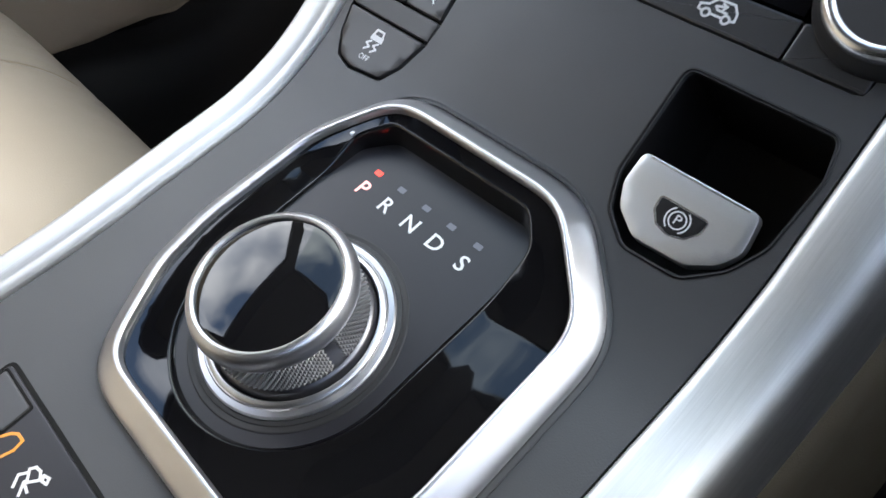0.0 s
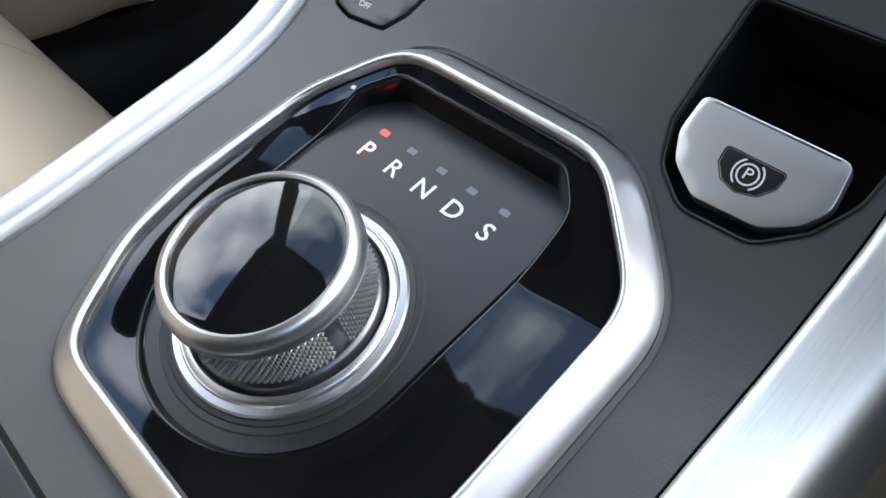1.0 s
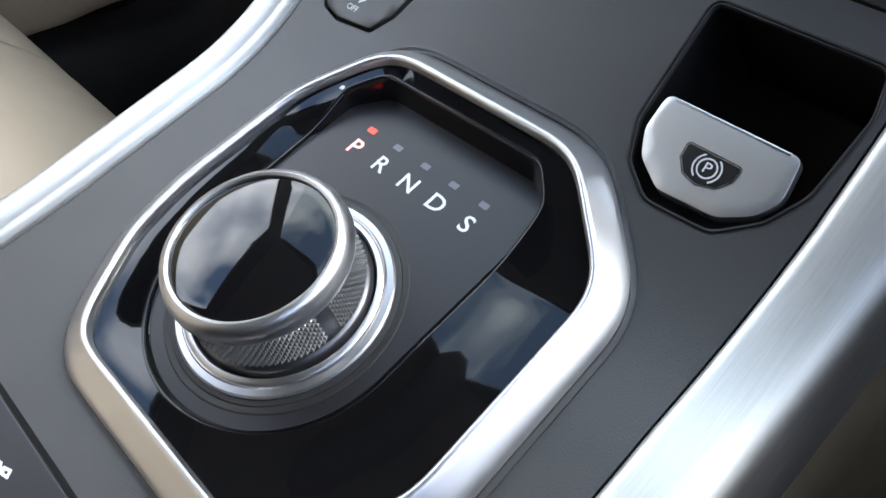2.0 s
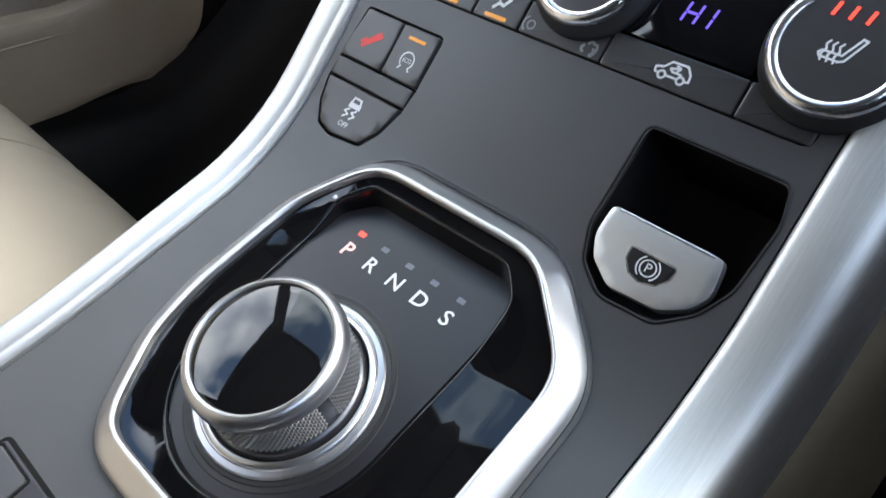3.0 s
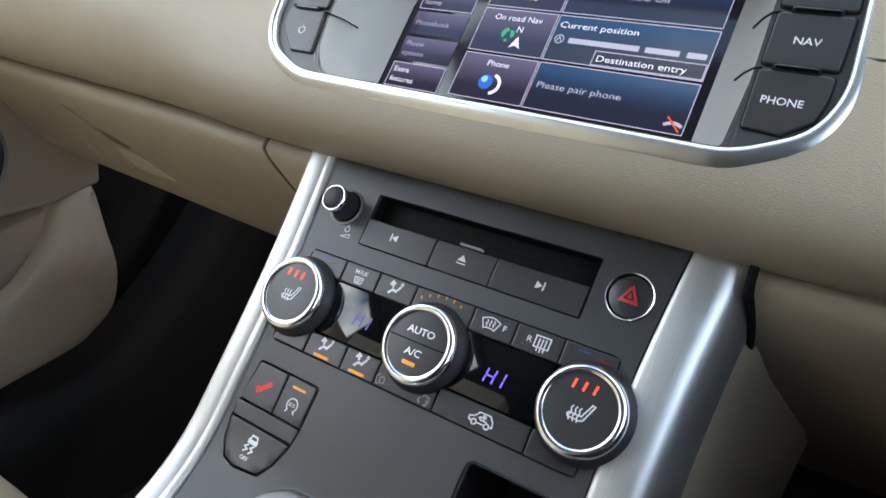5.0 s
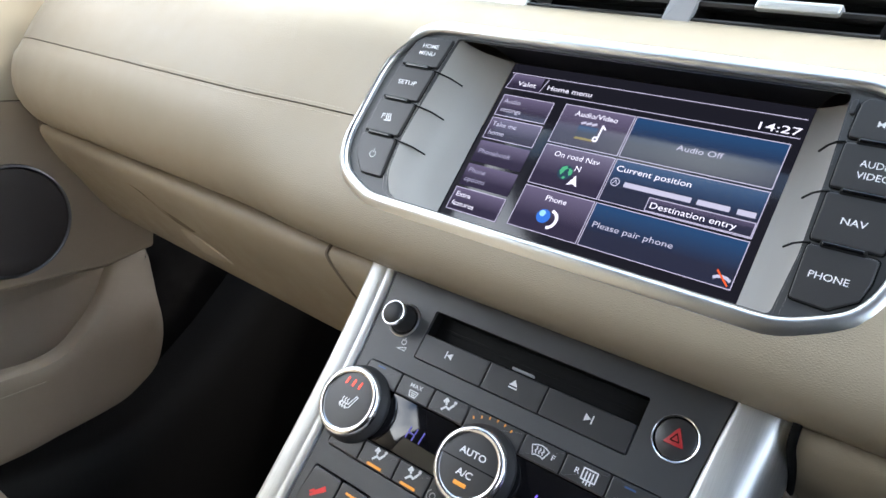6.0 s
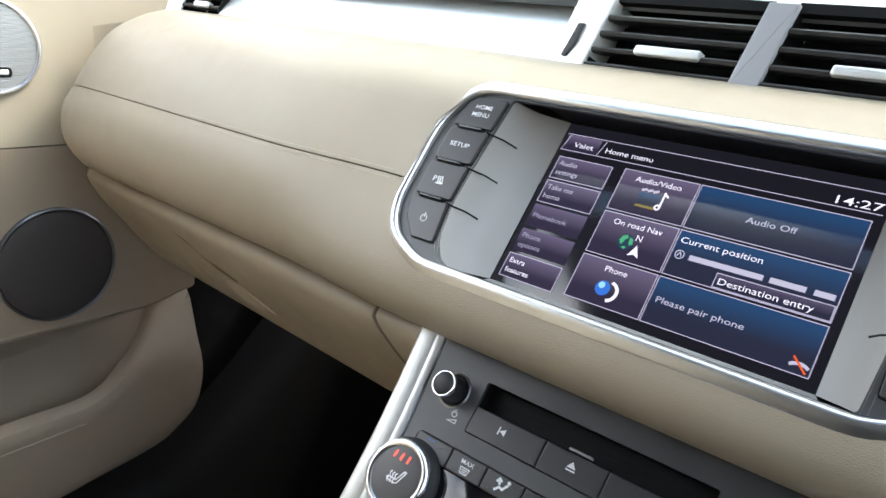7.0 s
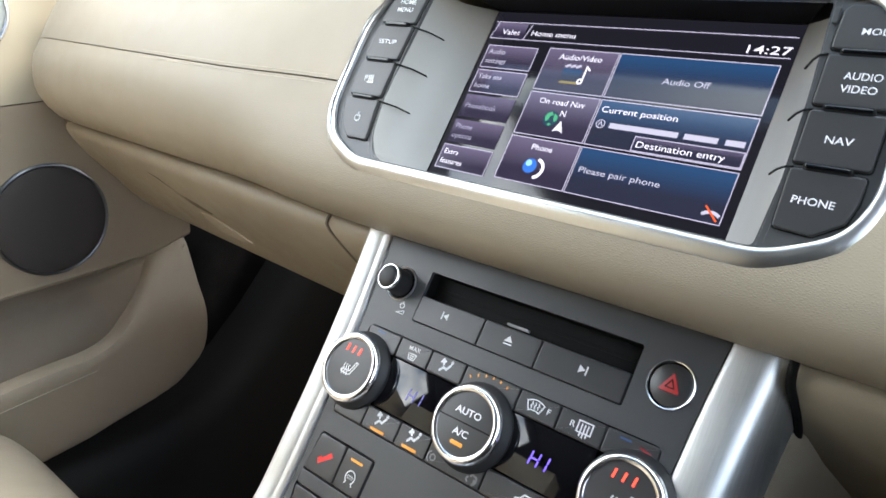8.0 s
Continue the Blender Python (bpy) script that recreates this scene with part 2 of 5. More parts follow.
def rings(bm, loops, cap_first=False, cap_last=False, closed=True):
    """Skins a list of loops of equal count, each a list of points."""
    vs = [[bm.verts.new(p) for p in loop] for loop in loops]
    n = len(vs[0])
    for a, b in zip(vs, vs[1:]):
        for i in range(n if closed else n - 1):
            j = (i + 1) % n
            bm.faces.new((a[i], a[j], b[j], b[i]))
    if cap_first:
        bm.faces.new(vs[0][::-1])
    if cap_last:
        bm.faces.new(vs[-1])
    return vs


def fill2d(outline, holes, step):
    """Triangles over a flat outline with openings."""
    from mathutils.geometry import delaunay_2d_cdt
    pts, edges, loops = [], [], []
    for loop in (outline, *holes):
        fine = []
        for i, p in enumerate(loop):
            q = loop[(i + 1) % len(loop)]
            k = max(1, int((Vector(q) - Vector(p)).length / step))
            for j in range(k):
                c = Vector(p).lerp(Vector(q), j / k)
                if not fine or ((c - fine[-1]).length > 0.02 and (c - fine[0]).length > 0.02):
                    fine.append(c)
        s = len(pts)
        pts += fine
        loops.append(np.array([tuple(p) for p in fine]))
        edges += [(s + i, s + (i + 1) % len(fine)) for i in range(len(fine))]
    rim = np.array([tuple(p) for p in pts])

    def inside(x, y):
        odd = False
        for lp in loops:
            ax, ay = lp[:, 0], lp[:, 1]
            bx, by = np.roll(ax, -1), np.roll(ay, -1)
            hit = (ay > y) != (by > y)
            with np.errstate(divide="ignore", invalid="ignore"):
                odd ^= bool(np.count_nonzero(hit & (x < (bx - ax) * (y - ay) / (by - ay) + ax)) % 2)
        return odd

    xs, ys = [p[0] for p in outline], [p[1] for p in outline]
    y = min(ys) + step / 2
    while y < max(ys):
        x = min(xs) + step / 2
        while x < max(xs):
            if np.hypot(rim[:, 0] - x, rim[:, 1] - y).min() > step * 0.4 and inside(x, y):
                pts.append(Vector((x, y)))
            x += step
        y += step
    co, _, tris, *_ = delaunay_2d_cdt(pts, edges, [], 0, 1e-5)
    tris = [t for t in tris if inside(sum(co[i].x for i in t) / 3, sum(co[i].y for i in t) / 3)]
    return co, tris


def slab(f, outline, low, high, bevel=0.5, bm=None, fine=0.0):
    """A prism on a surface with a bevelled head; fine: the head follows a curved surface in steps of that size."""
    bm = bm or bmesh.new()
    inner = inset(outline, bevel)
    mid = inset(outline, bevel * 0.3)
    flat = [[f(p[0], p[1], high) for p in inset(outline, bevel + 0.35)]] if bevel >= 0.4 and not fine else []
    rings(bm, [[f(p[0], p[1], low) for p in outline], [f(p[0], p[1], high - bevel) for p in outline],
               [f(p[0], p[1], high - bevel * 0.3) for p in mid], [f(p[0], p[1], high) for p in inner]] + flat, True, not fine)
    if fine:
        co, tris = fill2d(inner, [], fine)
        vs = [bm.verts.new(f(p.x, p.y, high)) for p in co]
        for t in tris:
            bm.faces.new([vs[k] for k in t])
        bmesh.ops.remove_doubles(bm, verts=bm.verts, dist=1e-6)
    return bm


def box2(x0, y0, x1, y1):
    return [(x0, y0), (x1, y0), (x1, y1), (x0, y1)]


def lathe(f, cx, cy, profile, segs=64, bm=None, cap=True):
    """Turns (radius, height) pairs round the normal at (cx, cy)."""
    bm = bm or bmesh.new()
    loops = [[f(cx + r * math.cos(2 * math.pi * i / segs), cy + r * math.sin(2 * math.pi * i / segs), h) for i in range(segs)] for r, h in profile]
    rings(bm, loops, False, cap)
    return bm


def strokes(f, lines, width, h, bm=None, thick=0.15):
    """Printed lines on a surface: thin raised ribbons along polylines."""
    bm = bm or bmesh.new()
    for line in lines:
        for a, b in zip(line, line[1:]):
            a, b = Vector(a), Vector(b)
            if (b - a).length < 1e-6:
                continue
            u = (b - a).normalized()
            w, e = Vector((-u.y, u.x)) * width / 2, u * width * 0.35
            q = [a - e - w, b + e - w, b + e + w, a - e + w]
            rings(bm, [[f(p.x, p.y, h - 0.05) for p in q], [f(p.x, p.y, h + thick) for p in q]], False, True)
    return bm


def arc(cx, cy, r, a0, a1, n=12):
    return [(cx + r * math.cos(radians(a0 + (a1 - a0) * i / n)), cy + r * math.sin(radians(a0 + (a1 - a0) * i / n))) for i in range(n + 1)]


def patch(f, outline, h, bm=None):
    bm = bm or bmesh.new()
    bm.faces.new([bm.verts.new(f(p[0], p[1], h)) for p in outline])
    return bm


def lettering(f, body, x, y, size, h, align="CENTER", slant=0.0, wide=1.0, weight=0.0, span=0.0):
    """Words in the built-in font, laid on a surface; size: cap height, span: the whole word's width, in mm."""
    cu = bpy.data.curves.new("words", "FONT")
    cu.body, cu.align_x, cu.align_y, cu.size, cu.shear, cu.resolution_u, cu.offset = body, align, "CENTER", size / 0.7, slant, 3, weight
    ob = bpy.data.objects.new("words", cu)
    scene.collection.objects.link(ob)
    bpy.context.view_layer.update()
    me = bpy.data.meshes.new_from_object(ob.evaluated_get(bpy.context.evaluated_depsgraph_get()))
    bm = bmesh.new()
    bm.from_mesh(me)
    if span:
        xs = [v.co.x for v in bm.verts]
        wide = span / (max(xs) - min(xs))
    for v in bm.verts:
        v.co = f(x + v.co.x * wide, y + v.co.y, h)
    bpy.data.objects.remove(ob)
    bpy.data.curves.remove(cu)
    bpy.data.meshes.remove(me)
    return bm


def sheet(f, outline, holes=(), step=12.0, thick=2.0, bm=None):
    """A curved sheet with thickness over a flat outline with openings; f lifts it into the world."""
    co, tris = fill2d(outline, holes, step)
    bm = bm or bmesh.new()
    top = [bm.verts.new(f(p.x, p.y, 0.0)) for p in co]
    low = [bm.verts.new(f(p.x, p.y, -thick)) for p in co]
    count = {}
    for t in tris:
        bm.faces.new([top[i] for i in t])
        bm.faces.new([low[i] for i in reversed(t)])
        for a, b in zip(t, list(t[1:]) + [t[0]]):
            count[(a, b)] = 1
    for a, b in count:
        if (b, a) not in count:
            bm.faces.new((top[b], top[a], low[a], low[b]))
    for v in [v for v in bm.verts if not v.link_faces]:
        bm.verts.remove(v)
    return bm


def tube(points, radius, segs=10):
    bm, loops = bmesh.new(), []
    pts = [Vector(p) for p in points]
    for i, p in enumerate(pts):
        d = (pts[min(i + 1, len(pts) - 1)] - pts[max(i - 1, 0)]).normalized()
        u = d.orthogonal().normalized() if i == 0 else (u - d * u.dot(d)).normalized()
        w = d.cross(u)
        loops.append([p + (u * math.cos(2 * math.pi * k / segs) + w * math.sin(2 * math.pi * k / segs)) * radius for k in range(segs)])
    rings(bm, loops, True, True)
    return bm


def block(x0, y0, z0, x1, y1, z1):
    bm = bmesh.new()
    bmesh.ops.create_cube(bm, size=1.0, matrix=Matrix.LocRotScale(((x0 + x1) / 2, (y0 + y1) / 2, (z0 + z1) / 2), None, (x1 - x0, y1 - y0, z1 - z0)))
    return bm


def smooth(points, n=8):
    """A Catmull-Rom curve through points."""
    pts = [Vector(p) for p in points]
    out = []
    for i in range(len(pts) - 1):
        a, b, c, d = pts[max(i - 1, 0)], pts[i], pts[i + 1], pts[min(i + 2, len(pts) - 1)]
        for k in range(n):
            t = k / n
            out.append(0.5 * (2 * b + (c - a) * t + (2 * a - 5 * b + 4 * c - d) * t * t + (3 * b - a - 3 * c + d) * t ** 3))
    out.append(pts[-1])
    return out


# ---- cabin ----
def setting(name, bm, mat, label, smooth=False):
    return tagged(part(name, bm, mat, None, label, smooth), category=name.split("_")[0], kind="structure")


setting("floor", block(-0.80, -1.35, 0.06, 0.80, 1.05, 0.12), CARPET, "black carpeted car floor under the dashboard")
setting("wall_front", block(-0.80, 1.0, 0.12, 0.80, 1.05, 0.82), CARPET, "black footwell bulkhead behind the dashboard")
tail = lambda a, c, h: Vector((a / 1000, -1.35 - h / 1000, c / 1000))
setting("wall_rear", sheet(tail, [(-800, 120), (800, 120), (800, 1420), (-800, 1420)], [], 150.0, 40.0), HEADLINER, "dark rear end of the cabin")
setting("wall_driver_side", block(0.72, -1.35, 0.12, 0.78, 1.05, 0.84), CARPET, "dark lower door wall on the driver side")
# added out of view: blocks light from the driver side knee panel
setting("wall_footwell", block(0.272, -0.15, 0.12, 0.292, 0.98, 0.70), CARPET, "unseen dark wall added to keep light off the driver footwell")
setting("wall_passenger_side", block(-0.80, -1.35, 0.12, -0.74, 1.05, 0.86), CARPET, "dark outer skin of the passenger door")


side = lambda sx: (lambda a, b, h: Vector((sx * (0.74 + (0.86 - b / 1000) * 0.30 - h / 1000), a / 1000, b / 1000)))
openings = {-1: [rounded([(-405, 910), (535, 910), (165, 1270), (-385, 1270)], 30)],
            1: [rounded([(-405, 870), (560, 870), (165, 1300), (-385, 1300)], 20)]}
for tag, sx in (("passenger", -1), ("driver", 1)):
    setting("pillar_wall_" + tag, sheet(side(sx), [(-1350, 860), (680, 860), (140, 1360), (-1350, 1360)], openings[sx], 150.0, 20.0), HEADLINER, "dark window pillars along the cabin side")
roof = lambda a, b, h: Vector((a / 1000, b / 1000, 1.36 + 0.03 * (1 - (a / 600) ** 2) - h / 1000))
setting("ceiling", sheet(roof, [(-620, -1350), (620, -1350), (620, 145), (-620, 145)], [], 120.0, 25.0), CLOTH, "grey cloth headliner over the cabin")
shield = lambda a, b, h: Vector((a / 1000, 0.12 + b / 1000 * 0.71, 1.37 - b / 1000 * 0.42 - h / 1000))
setting("window_1", sheet(shield, [(-600, 0), (600, 0), (720, 1180), (-720, 1180)], [], 200.0, 4.0), GLASS, "clear sloping windscreen over the dashboard").visible_shadow = False
setting("ground", block(-150, -150, -0.52, 150, 150, -0.50), material("tarmac", (0.09, 0.09, 0.09), 0.9), "grey tarmac outside the car")

# ---- dashboard ----
DASH = [(0.470, 0.687), (0.438, 0.6855), (0.421, 0.6840), (0.4075, 0.6945), (0.398, 0.712), (0.397, 0.732), (0.402, 0.752), (0.411, 0.768),
        (0.428, 0.795), (0.450, 0.820), (0.476, 0.8345), (0.500, 0.8415), (0.514, 0.8405), (0.522, 0.830), (0.524, 0.80), (0.524, 0.76)]
MIDDLE = [(0.470, 0.678), (0.436, 0.679), (0.4165, 0.6815), (0.4020, 0.6925), (0.3935, 0.707), (0.3975, 0.726), (0.4110, 0.751), (0.4202, 0.768), (0.4362, 0.795), (0.4532, 0.821), *DASH[10:]]
curve = smooth([(a, b, 0) for a, b in DASH], 6)
middle = smooth([(a, b, 0) for a, b in MIDDLE], 6)
arcs = [0.0]
for a, b in zip(curve, curve[1:]):
    arcs.append(arcs[-1] + (b - a).length * 1000)


def ease(t):
    t = max(0.0, min(1.0, t))
    return t * t * (3 - 2 * t)


def dash_point(q, w):
    """The dashboard's section at q millimetres along it: ahead, height and the normal's two parts; w: how far it is the middle's section."""
    i = max(0, min(len(arcs) - 2, int(np.searchsorted(arcs, q)) - 1))
    t = (q - arcs[i]) / (arcs[i + 1] - arcs[i])
    a, b = curve[i].lerp(middle[i], w), curve[i + 1].lerp(middle[i + 1], w)
    p, d = a.lerp(b, t), (b - a).normalized()
    return p.x, p.y, -d.y, d.x


def arc_at(z):
    """Where the section's rearward face passes a height."""
    for i in range(7, len(middle)):
        if middle[i].y >= z:
            t = (z - middle[i - 1].y) / (middle[i].y - middle[i - 1].y)
            return arcs[i - 1] + t * (arcs[i] - arcs[i - 1])
    return arcs[-1]


def dash(x, q, h):
    """Passenger end rounded off, a slight rise towards the middle of the seam."""
    y, z, ny, nz = dash_point(q, ease((275 + min(x, 0.0)) / 120))
    end = max(0.0, (-x - 545) / 85)
    end = min(end, 1.0)
    sink = 60 * (1 - math.sqrt(max(0.0, 1 - end * end)))
    lift = 0.000016 * max(0.0, -x - 100)
    return Vector((x / 1000, y + (h - sink) * ny / 1000, z + (h - sink) * nz / 1000 + lift * (1 if q < arcs[-1] * 0.35 else 0.6)))


SX = 2.0
BEZ = frame_of((SX / 1000, 0.413, 0.751), 58.9)
SCR = frame_of((0.0, 0.4315, 0.7245), 52.7)
BEZ_OUT = [(-155, 3), (-146, -17.5), (-117, -30.6), (117, -30.6), (146, -17.5), (155, 3), (150.5, 62), (130, 89.6), (-130, 89.6), (-150.5, 62)]


def to_dash(p):
    w = BEZ(p[0], p[1], 0)
    return (w.x * 1000, arc_at(w.z))


dashboard = tagged(holder("dashboard", (0, 0.6, 0.67)), "tan leather dashboard with stitched seam and glovebox below", "dashboard")
hole = [to_dash(p) for p in rounded(inset(BEZ_OUT, 5.0), 16)]
seam_q, end_q = arc_at(0.768), arcs[-1]
above = sorted(p for p in hole if p[1] > seam_q + 1)
below = sorted(p for p in hole if p[1] < seam_q - 1)
left_x, right_x = min(p[0] for p in hole), max(p[0] for p in hole)
upper = [(-630, seam_q + 0.55), (left_x, seam_q + 0.55), *above, (right_x, seam_q + 0.55), (780, seam_q + 0.55), (780, end_q), (-630, end_q)]
lower = [(-630, 0), (780, 0), (780, seam_q - 0.55), (right_x, seam_q - 0.55), *below[::-1], (left_x, seam_q - 0.55), (-630, seam_q - 0.55)]
part("upper_pad", sheet(dash, upper, [], 11.0, 4.0), LEATHER, dashboard)
part("lower_pad", sheet(dash, lower, [], 11.0, 4.0), LEATHER, dashboard)
part("seam", sheet(lambda x, q, h: dash(x, q, h - 1.2), box2(-628, seam_q - 1.2, -152, seam_q + 1.2), [], 8.0, 1.0), SEAM, dashboard, "dark joint between two pads")
bm = bmesh.new()
for i in range(62):
    x = -372 + i * 3.45
    for side_q in (-2.6, 2.8):
        strokes(lambda a, b, h: dash(a, b, h), [[(x, seam_q + side_q), (x + 1.9, seam_q + side_q)]], 0.5, 0.02, bm, 0.24)
tagged(part("stitching", bm, THREAD, dashboard, "pale double row of thread"), kind="stuff")

# glovebox and knee panel under the pad
KNEE = smooth([(0.434, 0.6812, 0), (0.425, 0.6795, 0), (0.4195, 0.6755, 0), (0.4205, 0.667, 0), (0.434, 0.645, 0), (0.456, 0.618, 0), (0.479, 0.589, 0), (0.497, 0.579, 0), (0.56, 0.595, 0)], 5)
KNEE_LOW = KNEE[:20] + smooth([(0.434, 0.645, 0), (0.456, 0.618, 0), (0.489, 0.576, 0), (0.513, 0.545, 0), (0.527, 0.538, 0), (0.57, 0.56, 0)], 5)


def knee(x, k, h):
    line = KNEE if x < 0 else KNEE_LOW
    i = max(0, min(len(line) - 2, int(k)))
    p, d = line[i].lerp(line[i + 1], k - i), (line[i + 1] - line[i]).normalized()
    bulge = 0.012 * max(0.0, (-x - 200) / 400)
    return Vector((x / 1000, p.x + (h * d.y) / 1000 + bulge, p.y - (h * d.x) / 1000 + bulge * 0.6))


def knee_panel(name, x0, x1, parent, label):
    """A curved panel between two ends; each end is a number or a function of how far down the panel it is."""
    bm, n = bmesh.new(), len(KNEE if (x0 if isinstance(x0, (int, float)) else x0(0)) < 0 else KNEE_LOW) - 1
    at = lambda e, k: e if isinstance(e, (int, float)) else e(k)
    xs = lambda k: [at(x0, k) + (at(x1, k) - at(x0, k)) * i / 24 for i in range(25)]
    rings(bm, [[knee(x, k, 3.0 if 0 < j < 24 else 1.6) for j, x in enumerate(xs(k))] for k in range(n + 1)], closed=False)
    rings(bm, [[knee(xs(k)[j], k, h) for k in range(n + 1)] for j, h in ((0, 1.6), (0, -4.0))], closed=False)
    rings(bm, [[knee(xs(k)[j], k, h) for k in range(n + 1)] for j, h in ((24, 1.6), (24, -4.0))], closed=False)
    rings(bm, [[knee(x, k, -4.0) for x in xs(k)] for k in range(n + 1)], closed=False)
    return part(name, bm, TAN, parent, label)


slant = lambda k: -164.0 if k < 11 else -164.0 + 1.45 * (k - 11) + 0.04 * (k - 11) ** 2
glovebox = knee_panel("glovebox_lid", -592, slant, dashboard, "closed tan glovebox lid")
knee_panel("end_panel", lambda k: slant(k) + 1.6, -117, dashboard, "small tan panel beside the lid")
knee_panel("driver_knee_panel", 131, 700, dashboard, "tan panel under the steering side")
part("shadow_gap", block(-0.60, 0.4315, 0.678, 0.70, 0.45, 0.692), SEAM, dashboard, "dark joint under the pad")
bm = bmesh.new()
rings(bm, [[knee(slant(k) - 0.9, k, 2.3), knee(slant(k) - 0.6, k, 3.15), knee(slant(k) + 1.1, k, 3.15), knee(slant(k) + 1.6, k, 2.3)] for k in range(5, 34)], closed=False)
part("panel_joint", bm, SEAM, dashboard, "dark joint beside the lid")
# finger grip: lip in paler leather for its lit face, hollow in painted shade
WEDGE = [(-392, 24.1), (-378, 23.7), (-362, 24.0), (-347, 25.2), (-330, 26.9), (-344, 26.8), (-366, 26.3), (-384, 25.4)]
bm = bmesh.new()
rings(bm, [[knee(x, k, 2.4) for x, k in WEDGE], [knee(x, k, 3.3 + 7.5 * max(0.0, (k - 24.2) / 3.6) * min(1.0, (-328 - x) / 34)) for x, k in WEDGE], [knee(-362, 26.1, 7.4)] * len(WEDGE)], False, False)
bmesh.ops.remove_doubles(bm, verts=bm.verts, dist=1e-6)
part("lid_handle", bm, LEATHER, glovebox, "moulded finger grip")
# no recess is cut here; darker tan paints the hollow's shade
SCOOP = [(-432, 17.2), (-416, 17.7), (-404, 19.0), (-392, 20.4), (-372, 21.3), (-356, 22.6), (-366, 23.2), (-386, 22.6), (-400, 21.0), (-410, 19.2), (-420, 18.1)]
bm = bmesh.new()
rings(bm, [[knee(x, k, h) for x, k in inset(SCOOP, o)] for o, h in ((0.0, 3.05), (0.15, 3.2), (0.25, 3.12))], False, True)
part("grip_hollow", bm, GRIPSHADE, glovebox, "hollow above the grip, its shade painted in darker tan")
part("back_cover", block(-0.60, 0.575, 0.55, 0.70, 0.60, 0.865), WELL, dashboard, "black back of the dashboard")

# ---- infotainment unit ----
unit = tagged(holder("infotainment_unit", (0, 0.43, 0.72)), "chrome-framed touchscreen unit with side keys in the dashboard", "car screen")
outer = even(rounded(BEZ_OUT, [40, 40, 42, 42, 40, 40, 55, 30, 30, 55], 8), 2.5, 5)


def sweep(f, outline, section, height=None):
    """A closed moulding: section gives (outward distance, height) pairs round the outline."""
    bm = bmesh.new()
    loops = []
    for o, h in section:
        line = inset(outline, -o)
        loops.append([f(p[0], p[1], h + (height(q[1]) if height else 0.0)) for p, q in zip(line, outline)])
    rings(bm, loops)
    return bm


part("chrome_frame", sweep(BEZ, outer, [(-7.2, -6), (-7.2, 0.6), (-6.8, 1.8), (-5.8, 2.6), (-4.4, 2.8), (-2.6, 2.2), (-0.4, 1.2), (1.2, -0.2), (2.2, -2.2), (2.4, -5), (2.4, -14)]), FRAMEMETAL, unit, "polished silver frame")
inner = inset(outer, 6.8)
WIN = [(-102.5, -22.5), (111, -22.5), (111, 81), (-102.5, 81)]
WIN_HOLE = [(-97, -22.5), (111, -22.5), (113.5, 6), (113, 40), (111, 81), (-102.5, 81), (-107.5, 50), (-111.5, 12), (-110, -8), (-105.5, -19)]
part("facia", sheet(lambda x, y, h: BEZ(x, y, h - 1.0), inner, [rounded(WIN_HOLE, [3, 3, 20, 40, 3, 3, 40, 30, 16, 10], 5)], 14.0, 2.0), SOFT, unit, "matt black facia")
win = [BEZ(x, y, -1.2) for x, y in WIN]
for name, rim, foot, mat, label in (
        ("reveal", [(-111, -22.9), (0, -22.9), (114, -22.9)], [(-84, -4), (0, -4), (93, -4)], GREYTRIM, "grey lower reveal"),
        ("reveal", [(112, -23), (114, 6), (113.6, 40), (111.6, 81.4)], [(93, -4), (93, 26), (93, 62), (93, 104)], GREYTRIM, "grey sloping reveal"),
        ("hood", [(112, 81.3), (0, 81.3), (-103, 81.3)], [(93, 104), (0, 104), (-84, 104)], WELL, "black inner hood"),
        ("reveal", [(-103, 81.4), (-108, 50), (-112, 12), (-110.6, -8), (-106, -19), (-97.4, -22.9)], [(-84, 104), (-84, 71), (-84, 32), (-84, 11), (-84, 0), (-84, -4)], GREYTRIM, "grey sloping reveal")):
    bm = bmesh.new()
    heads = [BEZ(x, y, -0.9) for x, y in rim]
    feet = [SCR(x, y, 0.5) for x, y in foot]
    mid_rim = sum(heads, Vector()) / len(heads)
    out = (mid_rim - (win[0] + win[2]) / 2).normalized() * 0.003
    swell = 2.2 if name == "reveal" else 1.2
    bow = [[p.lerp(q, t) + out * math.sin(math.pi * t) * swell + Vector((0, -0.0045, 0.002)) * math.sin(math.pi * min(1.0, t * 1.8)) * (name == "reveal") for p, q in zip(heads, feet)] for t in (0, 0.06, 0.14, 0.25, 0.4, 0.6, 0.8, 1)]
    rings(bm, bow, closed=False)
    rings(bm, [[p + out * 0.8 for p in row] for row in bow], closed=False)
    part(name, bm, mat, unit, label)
for edges, far_x, sgn in (((-106.5, -109.5, -111.6), -84, -1), ((112.4, 113.4, 113.6), 93, 1)):
    for edge_x, gy in zip(edges, (58.0, 35.0, 11.5)):
        a = BEZ(edge_x + sgn * 3.0, gy, -0.4)
        b = BEZ(edge_x, gy - 0.3, -1.0)
        t = (gy + 21.5) / 101.5
        c = b.lerp(SCR(far_x, -4 + 108 * t, 0.5), 0.42) + Vector((0, -0.0012, 0.0002))
        part("groove", tube([a, b + Vector((0, -0.0006, 0)), b.lerp(c, 0.5) + Vector((0, -0.0004, -0.0008)), c + Vector((0, 0, -0.003))], 0.0005, 6), WELL, unit, "moulded line on the reveal")
display = part("display", slab(SCR, box2(-84, -4, 93, 104), -4, 0.0, 0.3), UI_BLACK, unit, "lit touchscreen showing a home menu")


def ui(name, bm, mat):
    return part(name, bm, mat, display, smooth=False)


